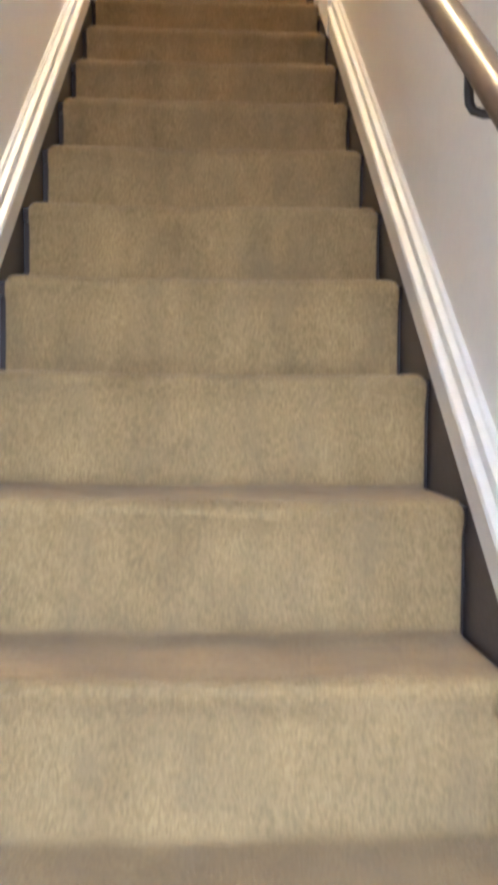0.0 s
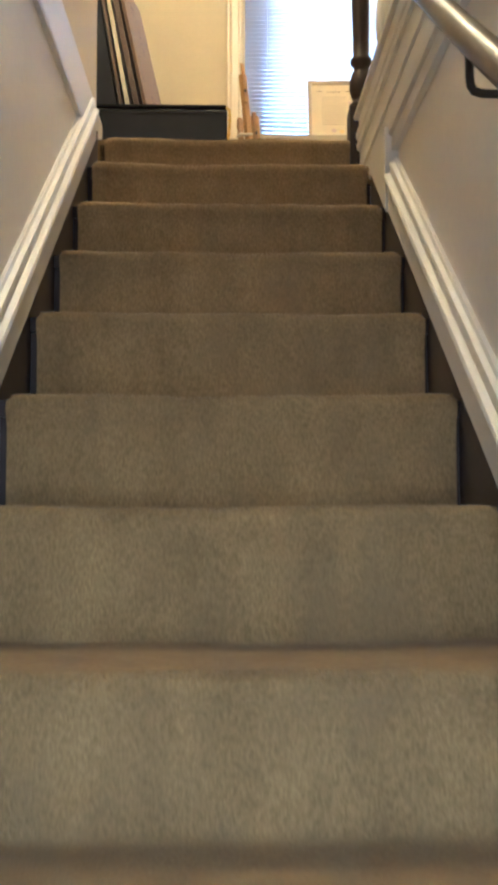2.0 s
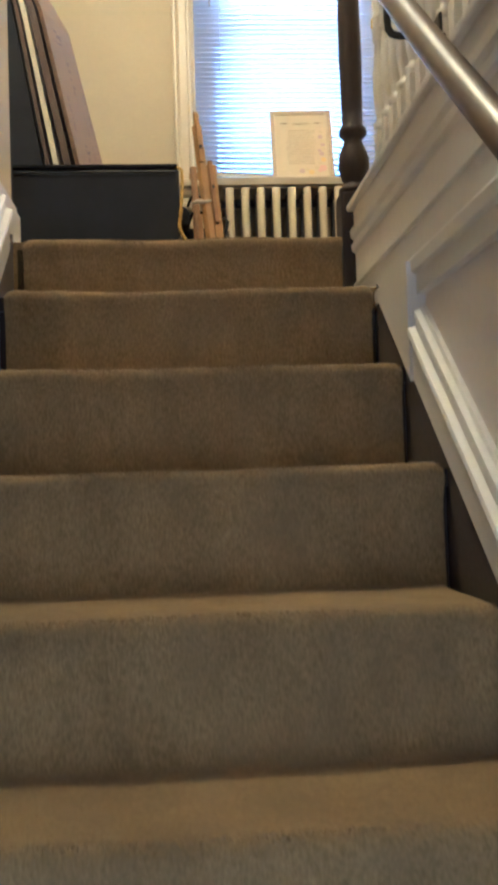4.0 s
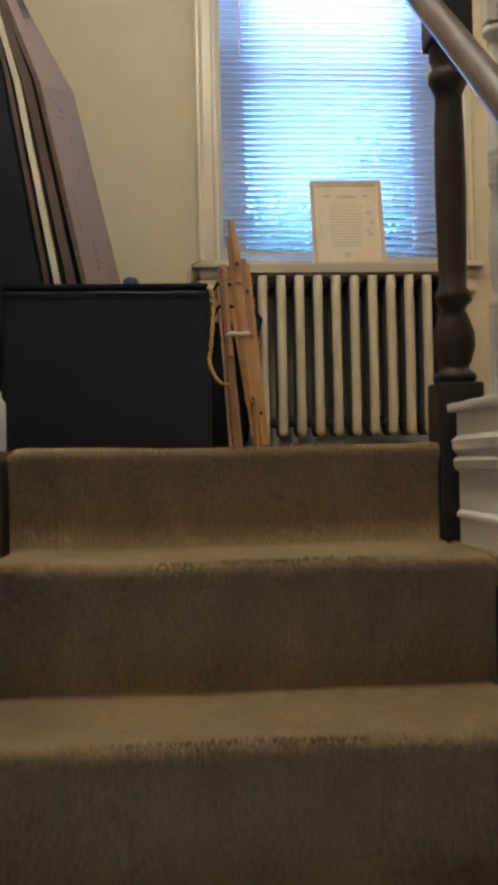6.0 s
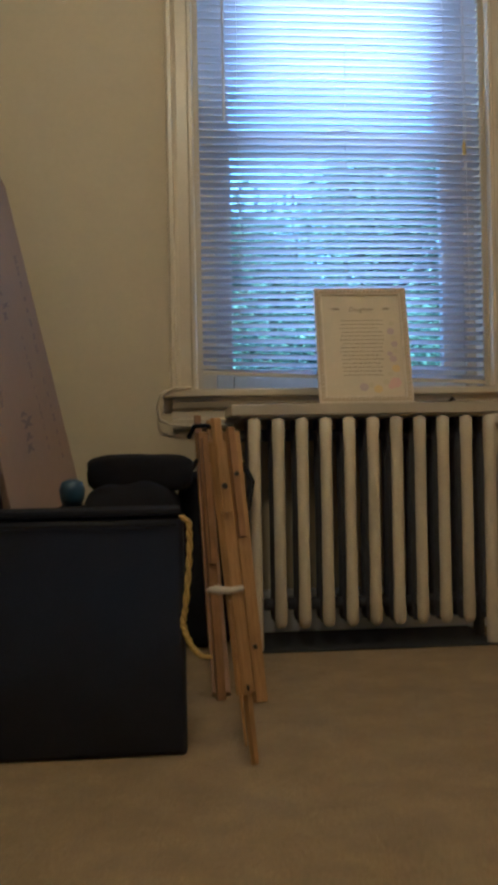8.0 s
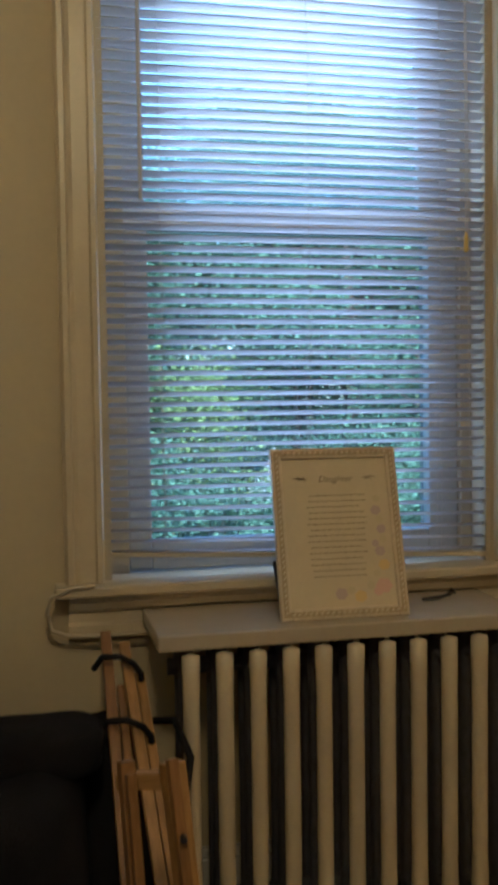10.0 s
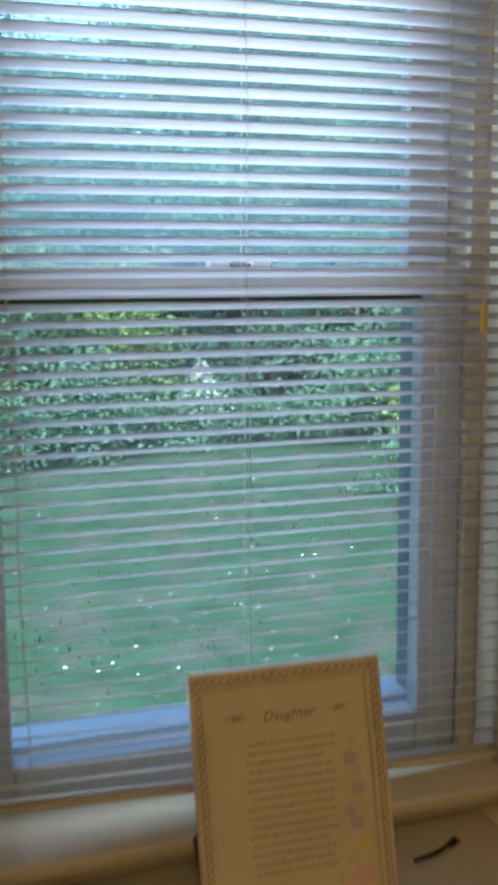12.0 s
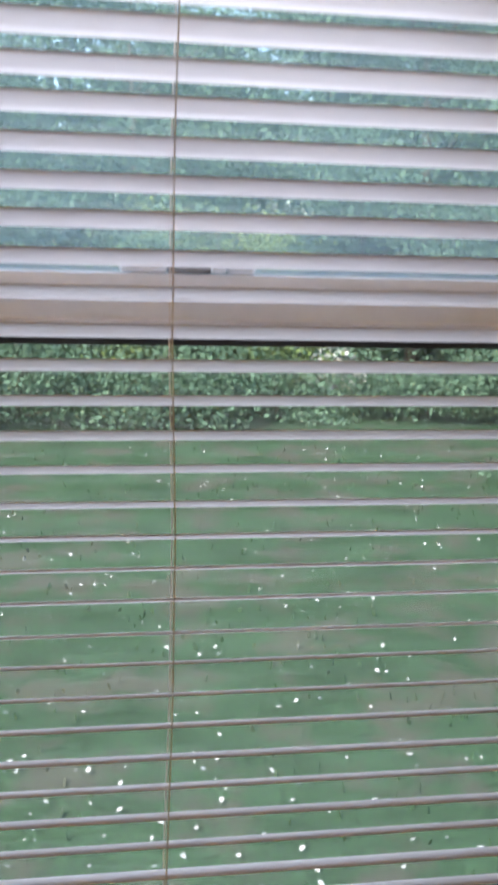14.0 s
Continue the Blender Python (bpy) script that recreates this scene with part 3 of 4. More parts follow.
    # upper sash
    us = part("upper_sash", box(0.098, 0.150, 2.000, 2.036, 1.40, OZ1 - 0.021, 0.004), SASH_BACKLIT, w)
    part("stile", box(0.778, 0.847, 2.000, 2.036, 1.40, OZ1 - 0.021, 0.004), SASH_BACKLIT, us)
    part("top_rail", box(0.1505, 0.7775, 2.001, 2.036, OZ1 - 0.075, OZ1 - 0.021, 0.004), VINYLW, us)
    part("meeting_rail", box(0.1505, 0.7775, 2.001, 2.036, 1.40, 1.436, 0.003), VINYLW, us)
    g = part("pane", box(0.149, 0.779, 2.016, 2.020, 1.435, OZ1 - 0.074), GLASS_HAZY, us)
    g.visible_shadow = False
    sc = part("insect_screen", box(0.075, 0.868, 2.092, 2.0928, 0.70, 1.42), SCREEN, w, "fine grey insect screen")
    for nm, x0, x1, z0, z1 in (("screen_frame", 0.057, 0.0748, 0.691, 1.44), ("screen_frame", 0.075, 0.868, 0.691, 0.6998), ("screen_frame", 0.075, 0.868, 1.4202, 1.44)):
        part(nm, box(x0, x1, 2.091, 2.100, z0, z1), VINYLW, sc)
    # lock on the meeting rail
    lk = part("sash_lock", box(0.447, 0.478, 1.949, 1.972, 1.4395, 1.449, 0.003), VINYLW, w, "white cam sash lock")
    part("keeper", box(0.519, 0.538, 1.949, 1.972, 1.4395, 1.448, 0.003), VINYLW, lk)
    part("cam", box(0.479, 0.508, 1.946, 1.970, 1.4395, 1.444, 0.002), STORM, lk)
    part("lever", box(0.507, 0.516, 1.936, 1.966, 1.440, 1.450, 0.002), VINYLW, lk)
    # sill outside
    part("outer_sill", box(OX0 - 0.02, OX1 + 0.02, 2.03, 2.20, 0.60, 0.690, 0.006), SIDING, w)


window()


def blind():
    s = thing("venetian_blind", "white aluminium mini blind with half-open slats", "window blind")
    x0, x1, yc = OX0 + 0.004, OX1 - 0.004, 1.876
    part("head_rail", box(x0, x1, yc - 0.014, yc + 0.014, OZ1 - 0.030, OZ1 - 0.002, 0.003), SLAT, s)
    # one slat: shallow curved strip, its outer edge lower
    n, wd, th = 5, 0.025, 0.0005
    tilt = radians(-22)
    bm = bmesh.new()
    rows = []
    for i in range(n):
        u = (i / (n - 1) - 0.5) * wd
        c = 0.0016 * (1 - (2 * u / wd) ** 2)
        y, z = u * math.cos(tilt) - c * math.sin(tilt), u * math.sin(tilt) + c * math.cos(tilt)
        rows.append([bm.verts.new((x, y, z + k)) for k in (0, th) for x in (x0, x1)])
    for a, b in zip(rows, rows[1:]):
        bm.faces.new((a[0], a[1], b[1], b[0]))
        bm.faces.new((a[2], b[2], b[3], a[3]))
        bm.faces.new((a[0], b[0], b[2], a[2]))
        bm.faces.new((a[1], a[3], b[3], b[1]))
    bm.faces.new((rows[0][0], rows[0][2], rows[0][3], rows[0][1]))
    bm.faces.new((rows[-1][0], rows[-1][1], rows[-1][3], rows[-1][2]))
    bmesh.ops.recalc_face_normals(bm, faces=bm.faces)
    me = bpy.data.meshes.new("slat")
    bm.to_mesh(me)
    bm.free()
    me.materials.append(SLAT)
    for p in me.polygons:
        p.use_smooth = True
    rnd = random.Random(4)
    k = 0
    z = OZ1 - 0.045
    while z > 0.722:
        q = new("slat", me)
        q.parent = s
        low = max(0.0, 1 - (z - 0.70) / 0.25)          # the lowest slats follow the crooked bottom rail
        q.location = (0, yc + rnd.uniform(-0.0006, 0.0006), z)
        q.rotation_euler = (radians(rnd.uniform(-1.6, 1.6)), radians(2.6) * low * low + radians(rnd.uniform(-0.07, 0.07)), 0)
        z -= 0.0212
        k += 1
    rail = part("bottom_rail", box(x0, x1, yc - 0.011, yc + 0.011, -0.005, 0.005, 0.002), CREAM, s)
    rail.location, rail.rotation_euler = (0, 0, 0.724), (0, radians(2.6), 0)
    for x in (0.165, 0.477, 0.770):
        for dy in (-0.0125, 0.0125):
            part("ladder_cord", tube([(x + 0.002 * math.sin(i * 1.7), yc + dy, 0.70 + i * (OZ1 - 0.73) / 12) for i in range(13)], 0.0006, n=4), CORD, s)
    part("lift_cord", tube([(0.822, yc - 0.030, 1.30), (0.8225, yc - 0.029, 1.6), (0.822, yc - 0.024, 2.0), (0.822, yc - 0.016, OZ1 - 0.02)], 0.0011, n=5), CORD, s)
    part("lift_cord", tube([(0.829, yc - 0.032, 0.86), (0.828, yc - 0.030, 1.3), (0.827, yc - 0.028, 1.7), (0.826, yc - 0.016, OZ1 - 0.02)], 0.0011, n=5), CORD, s)
    part("cord_pull", lathe([(0.002, 1.385), (0.0045, 1.375), (0.0055, 1.345), (0.003, 1.342)], 0.822, yc - 0.030, n=8), TAG, s, "yellowed plastic cord pull")
    part("tilt_wand", tube([(0.124, yc - 0.026, 1.434), (0.1245, yc - 0.025, 1.8), (0.125, yc - 0.018, OZ1 - 0.03)], 0.0038, n=6), CORD, s, "clear grey plastic tilt wand")


blind()


# ---- radiator ----
def radiator():
    s = thing("radiator", "cream painted cast-iron column radiator under a shelf", "radiator")
    pitch = 0.0622
    n = 11

    def section(i):
        x = 0.170 + i * pitch
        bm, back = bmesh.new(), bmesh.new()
        end = i in (0, n - 1)
        for c, y in enumerate((1.597, 1.655, 1.711)):
            zb = FLOOR if (end and c in (0, 2)) else 0.036
            rr = 0.0165 if c == 0 else 0.0155
            foot = [(rr * 0.9, zb), (rr, zb + 0.01)] if zb < 0 else [(0.006, zb), (rr * 0.75, zb + 0.004), (rr, zb + 0.016)]
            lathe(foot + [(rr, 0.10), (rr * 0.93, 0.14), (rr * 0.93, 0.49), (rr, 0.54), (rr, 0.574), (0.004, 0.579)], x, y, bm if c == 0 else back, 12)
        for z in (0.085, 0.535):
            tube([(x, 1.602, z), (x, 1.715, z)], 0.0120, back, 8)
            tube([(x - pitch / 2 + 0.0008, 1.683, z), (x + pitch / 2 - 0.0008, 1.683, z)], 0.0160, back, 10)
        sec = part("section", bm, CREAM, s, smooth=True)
        part("rear_half", back, COLUMN_SHADE, sec, "rear half coloured dark for the shade between the columns", smooth=True)
    for i in range(n):
        section(i)
    v = part("valve", tube([(0.842, 1.66, FLOOR), (0.842, 1.66, 0.075), (0.842, 1.66, 0.115)], [0.011, 0.011, 0.014], n=10), CREAM, s, "painted radiator valve", smooth=True)
    part("valve_arm", tube([(0.806, 1.66, 0.085), (0.85, 1.66, 0.085)], 0.013, n=8), CREAM, v, smooth=True)
    part("valve_wheel", tube([(0.842, 1.66, 0.118), (0.842, 1.66, 0.135)], [0.024, 0.022], n=12), IRON, v)
    return s


radiator()
# thin dark sheet laid in place of the shade under the radiator
radiator_shade = tagged(part("dust_mat", box(0.15, 0.80, 1.57, 1.84, FLOOR - 0.002, FLOOR + 0.004), NEAR_BLACK), "dark sheet for the shade under the radiator", "mat")


def shelf():
    bm = box(0.111, 0.836, 1.588, 1.836, 0.586, 0.615, 0.004)
    s = thing("radiator_shelf", "white glossy painted wooden shelf lying on the radiator", "shelf")
    part("board", bm, SHELFW, s)
    part("bearer", box(0.14, 0.81, 1.62, 1.76, 0.5795, 0.5858), CREAM, s)


shelf()


def certificate():
    s = thing("framed_verse", "cream rope-edged picture frame holding a printed verse", "picture frame")
    wd, ht, lean = 0.253, 0.331, 15.2
    fw = 0.021
    for name, x0, x1, z0, z1 in (("frame_side", 0, fw, 0, ht), ("frame_side", wd - fw, wd, 0, ht), ("frame_bottom", fw + 0.0003, wd - fw - 0.0003, 0, fw), ("frame_top", fw + 0.0003, wd - fw - 0.0003, ht - fw, ht)):
        part(name, box(x0, x1, -0.004, 0.012, z0, z1, 0.003), FRAMEW, s)
    # rope bead lying in a darker groove
    for x0, x1, z0, z1 in ((0.006, 0.015, 0.006, ht - 0.006), (wd - 0.015, wd - 0.006, 0.006, ht - 0.006), (0.0155, wd - 0.0155, 0.006, 0.015), (0.0155, wd - 0.0155, ht - 0.015, ht - 0.006)):
        part("groove", box(x0, x1, -0.0048, -0.0035, z0, z1), ROPE_GROOVE, s)
    bead = bmesh.new()
    rnd = random.Random(2)
    def bump(x, z, ang):
        r = bmesh.ops.create_icosphere(bead, subdivisions=1, radius=1)
        bmesh.ops.transform(bead, verts=r["verts"], matrix=Matrix.Translation((x, -0.0045, z)) @ Matrix.Rotation(radians(ang), 4, "Y") @ Matrix.Diagonal((0.0022, 0.0022, 0.0058, 1)))
    for i in range(29):
        bump(fw / 2, 0.014 + i * 0.0108, 30)
        bump(wd - fw / 2, 0.014 + i * 0.0108, 30)
    for i in range(20):
        bump(0.024 + i * 0.0108, fw / 2, 60)
        bump(0.024 + i * 0.0108, ht - fw / 2, 60)
    part("rope_moulding", bead, FRAMEW, s, smooth=True)
    part("sheet", box(fw - 0.001, wd - fw + 0.001, 0.002, 0.006, fw - 0.001, ht - fw + 0.001), PAPER, s, "printed parchment sheet")
    part("backing", box(0.006, wd - 0.006, 0.0125, 0.016, 0.006, ht - 0.006), NEAR_BLACK, s)
    yb = 0.0012
    # title
    cu = bpy.data.curves.new("title", "FONT")
    cu.body, cu.size, cu.align_x, cu.extrude, cu.shear = "Daughter", 0.018, "CENTER", 0.0002, 0.35
    tmp = new("title_text", cu)
    dg = bpy.context.evaluated_depsgraph_get()
    me = bpy.data.meshes.new_from_object(tmp.evaluated_get(dg))
    bpy.data.objects.remove(tmp)
    me.materials.clear()
    me.materials.append(INK)
    ti = new("title", me)
    ti.parent, ti.location, ti.rotation_euler = s, (wd / 2, 0.0016, ht - 0.067), (radians(90), 0, 0)
    for sx in (-1, 1):
        bm = bmesh.new()
        for k in range(4):
            a = radians(45 + 90 * k)
            tube([(wd / 2 + sx * 0.068, yb, ht - 0.060), (wd / 2 + sx * (0.068 + 0.012 * math.cos(a)), yb, ht - 0.060 + 0.007 * math.sin(a))], [0.0012, 0.0003], bm, 5)
        tube([(wd / 2 + sx * 0.056, yb, ht - 0.060), (wd / 2 + sx * 0.084, yb, ht - 0.059)], 0.0006, bm, 5)
        part("flourish", bm, INK, s)
    # verse lines, too small to read
    bm = bmesh.new()
    for i in range(15):
        zl = ht - 0.094 - i * 0.0112
        x = 0.068 + rnd.uniform(-0.004, 0.004)
        stop = 0.180 + rnd.uniform(-0.010, 0.006)
        while x < stop:
            l = rnd.uniform(0.004, 0.012)
            box(x, min(x + l, stop), yb, yb + 0.0006, zl - 0.0008, zl + 0.0008, 0, bm)
            x += l + 0.0022
    part("verse", bm, INK, s)
    # flowers printed down the side and foot
    for name, m_, spots in (("printed_flower", PINKF, [(0.208, 0.058, 0.017), (0.196, 0.048, 0.010)]), ("printed_flower", MAUVEF, [(0.122, 0.046, 0.013), (0.206, 0.125, 0.011), (0.198, 0.140, 0.008), (0.212, 0.168, 0.010), (0.204, 0.205, 0.011)]), ("printed_flower", YELLOWF, [(0.160, 0.040, 0.013), (0.212, 0.098, 0.012)]), ("printed_leaf", GREENF, [(0.142, 0.052, 0.009), (0.182, 0.060, 0.009), (0.196, 0.082, 0.008), (0.214, 0.148, 0.008), (0.210, 0.186, 0.008), (0.207, 0.228, 0.008)])):
        for x, z, r in spots:
            bm = bmesh.new()
            for k in range(6):
                a = 2 * math.pi * k / 6 + x * 50
                prism([(x + r * 0.5 * math.cos(a) + r * 0.5 * math.cos(b), z + r * 0.5 * math.sin(a) + r * 0.4 * math.sin(b)) for b in [2 * math.pi * j / 8 for j in range(8)]], "y", yb + 0.0001 * k, 0.0019 + 0.0001 * k, bm)
            part(name, bm, m_, s)
    strut = part("stand_strut", prism([(0.010, 0.11), (0.022, 0.11), (0.020, 0.0), (-0.0, 0.0)], "x", -0.001, 0.004), NEAR_BLACK, s)
    strut.location, strut.rotation_euler = (0.008, 0.012, 0.024), (radians(-24), 0, 0)
    s.matrix_basis = pose(0.350, 1.640, 0.6155, -lean, 0, -1.5)


certificate()


def key():
    s = thing("small_clip", "small black metal clip lying on the shelf", "clip")
    part("body", tube([(0.672, 1.735, 0.6205), (0.71, 1.742, 0.621), (0.735, 1.752, 0.624)], [0.003, 0.004, 0.003], n=7), IRON, s)
    part("tip", tube([(0.735, 1.752, 0.623), (0.742, 1.748, 0.632), (0.750, 1.752, 0.626)], [0.005, 0.006, 0.003], n=7), IRON, s)


key()


def sill_cord():
    s = thing("cable", "cream cable looped round the window stool", "cable")
    pts = [(0.015, 1.798, 0.674), (-0.03, 1.793, 0.672), (-0.068, 1.797, 0.655), (-0.078, 1.81, 0.62), (-0.070, 1.82, 0.585), (-0.040, 1.822, 0.572), (0.03, 1.82, 0.568), (0.105, 1.818, 0.570), (0.2, 1.822, 0.572)]
    part("wire", tube(pts, 0.0042, n=8), CREAM, s, smooth=True)


sill_cord()


# ---- things on the landing ----
def portfolio():
    s = thing("portfolio_case", "large black vinyl portfolio case standing on the carpet", "portfolio case")
    bm = box(-0.548, -0.036, 0.757, 0.875, FLOOR, 0.385, 0.012, seg=3)
    bmesh.ops.subdivide_edges(bm, edges=[e for e in bm.edges if e.calc_length() > 0.1], cuts=12, use_grid_fill=True)
    for v in bm.verts:
        q = noise.noise((v.co.x * 7, v.co.z * 7, 3.1)) + 0.5 * noise.noise((v.co.x * 16, v.co.z * 16, 8))
        if v.co.y < 0.80:
            v.co.y += 0.0022 * q
        v.co.z += 0.004 * noise.noise((v.co.x * 9, v.co.y * 9, 1)) if v.co.z > 0.3 else 0
    part("body", bm, VINYL, s, smooth=True)
    part("top_flap", box(-0.545, -0.040, 0.752, 0.870, 0.386, 0.398, 0.005), CLOTH, s, "worn dark grey top edge")
    part("piping", tube([(-0.545, 0.752, 0.372), (-0.28, 0.751, 0.372), (-0.05, 0.752, 0.371)], 0.0022, n=6), CLOTH, s, "worn black piping")
    pts = [(-0.040, 0.752, 0.385), (-0.028, 0.748, 0.375), (-0.027, 0.748, 0.34), (-0.030, 0.749, 0.29), (-0.036, 0.750, 0.23), (-0.041, 0.751, 0.205), (-0.036, 0.749, 0.185), (-0.024, 0.748, 0.16), (-0.012, 0.75, 0.148), (0.004, 0.752, 0.145)]
    for ph in (0, math.pi):
        tw = []
        for i in range(60):
            f = i / 59 * (len(pts) - 1)
            a, b = Vector(pts[int(f)]), Vector(pts[min(int(f) + 1, len(pts) - 1)])
            p = a.lerp(b, f - int(f))
            tw.append((p.x + 0.0028 * math.cos(i * 0.9 + ph), p.y + 0.0028 * math.sin(i * 0.9 + ph), p.z))
        part("cord", tube(tw, 0.0034, n=6), ROPE, s, "twisted yellow cord handle", smooth=True)


portfolio()


def leaning_panel(name, label, category, near, far, y0, y1, thick, material, edge=None):
    """A leaning sheet. near, far: (x, z) up its near and far edges."""
    s = thing(name, label, category)
    bm = bmesh.new()
    g = []
    for k, t in ((0, 0.0), (1, thick)):
        g.append([[bm.verts.new((x - t, y, z)) for x, z in e] for e, y in ((near, y0), (far, y1))])
    n = len(near)
    for i in range(n - 1):
        bm.faces.new((g[0][0][i], g[0][1][i], g[0][1][i + 1], g[0][0][i + 1]))
        bm.faces.new((g[1][0][i], g[1][0][i + 1], g[1][1][i + 1], g[1][1][i]))
        bm.faces.new((g[0][0][i], g[0][0][i + 1], g[1][0][i + 1], g[1][0][i]))
        bm.faces.new((g[0][1][i], g[1][1][i], g[1][1][i + 1], g[0][1][i + 1]))
    for i in (0, n - 1):
        bm.faces.new((g[0][0][i], g[1][0][i], g[1][1][i], g[0][1][i]))
    bmesh.ops.recalc_face_normals(bm, faces=bm.faces)
    part("sheet", bm, material, s)
    if edge:
        bm = bmesh.new()
        e0 = [[bm.verts.new((x + dx, y0 + dy, z)) for x, z in near] for dx, dy in ((0.0006, -0.002), (-thick - 0.0006, -0.002), (-thick - 0.0006, -0.0004), (0.0006, -0.0004))]
        for i in range(n - 1):
            for q in range(4):
                bm.faces.new((e0[q][i], e0[(q + 1) % 4][i], e0[(q + 1) % 4][i + 1], e0[q][i + 1]))
        part("edge", bm, edge, s)
    return s


NEAR = [(-0.262, FLOOR), (-0.345, 0.40), (-0.462, 0.95), (-0.62, 1.36)]
FAR = [(-0.178, FLOOR), (-0.282, 0.47), (-0.437, 1.15), (-0.62, 1.50)]
cb = leaning_panel("cardboard_box", "flattened brown cardboard carton leaning on the wall", "cardboard box", NEAR, FAR, 0.89, 1.50, 0.012, CARD, CARD_EDGE)


def carton_print():
    """Printing on the carton's face: bars and blocks that follow its lean."""
    rnd = random.Random(7)

    def spot(u, v):
        y = 0.89 + u * 0.61
        z0, z1 = 0.40 + u * 0.07, 0.95 + u * 0.20
        z = z0 + v * (z1 - z0)
        xn = -0.345 - v * 0.117
        xf = -0.270 - v * 0.155
        return Vector((xn + u * (xf - xn) + 0.0016, y, z))
    for u0, du, v0, dv, n in ((0.74, 0.05, 0.05, 0.30, 7), (0.74, 0.05, 0.42, 0.36, 8), (0.58, 0.03, 0.10, 0.42, 12), (0.40, 0.10, 0.56, 0.22, 5), (0.30, 0.14, 0.12, 0.16, 4), (0.18, 0.22, 0.84, 0.10, 3), (0.12, 0.05, 0.30, 0.22, 6)):
        bm = bmesh.new()
        for i in range(n):
            a = v0 + dv * i / n + rnd.uniform(0, 0.2) * dv / n
            b = a + dv / n * rnd.uniform(0.3, 0.8)
            o = rnd.uniform(0, 0.25) * du
            w = du * rnd.uniform(0.5, 1.0)
            sk = rnd.uniform(-0.2, 0.2) * du
            bm.faces.new([bm.verts.new(p) for p in (spot(u0 + o, a), spot(u0 + o + w * 0.35, a), spot(u0 + o + w + sk, b), spot(u0 + o + sk + w * 0.55, b))])
            bm.faces.new([bm.verts.new(p) for p in (spot(u0 + o + w * 0.7, a), spot(u0 + o + w, a), spot(u0 + o + w * 0.3 - sk, b), spot(u0 + o - sk, b))])
        part("printing", bm, INKF, cb)


carton_print()
leaning_panel("dark_board", "dark brown framed board leaning behind the carton", "board",
              [(-0.300, FLOOR), (-0.372, 0.40), (-0.483, 0.95), (-0.635, 1.40)], [(-0.235, FLOOR), (-0.33, 0.47), (-0.475, 1.15), (-0.635, 1.55)], 0.882, 1.45, 0.022, DARKBOARD)
leaning_panel("mat_board", "pale mat board leaning among the boards", "board",
              [(-0.345, FLOOR), (-0.412, 0.40), (-0.512, 0.95), (-0.640, 1.42)], [(-0.28, FLOOR), (-0.372, 0.47), (-0.51, 1.15), (-0.642, 1.55)], 0.878, 1.42, 0.016, MATBOARD)
leaning_panel("dark_board", "dark brown board leaning against the landing wall", "board",
              [(-0.372, FLOOR), (-0.440, 0.40), (-0.535, 0.95), (-0.648, 1.44)], [(-0.31, FLOOR), (-0.40, 0.47), (-0.53, 1.15), (-0.65, 1.56)], 0.874, 1.40, 0.012, DARKBOARD)


def tall_portfolio():
    s = thing("tall_portfolio", "tall black portfolio bag leaning against the landing wall", "portfolio case")
    bm = prism([(-0.410, FLOOR), (-0.458, 0.40), (-0.550, 0.95), (-0.622, 1.45), (-0.640, 1.47), (-0.674, 1.47), (-0.676, FLOOR)], "y", 0.884, 1.34)
    bmesh.ops.bevel(bm, geom=bm.edges[:], offset=0.006, segments=2, affect="EDGES")
    part("body", bm, VINYL, s)
    part("piping", tube([(-0.412, 0.882, FLOOR + 0.01), (-0.459, 0.882, 0.40), (-0.551, 0.882, 0.95), (-0.622, 0.882, 1.44)], 0.003, n=6), CLOTH, s, "worn black piping", smooth=True)


tall_portfolio()


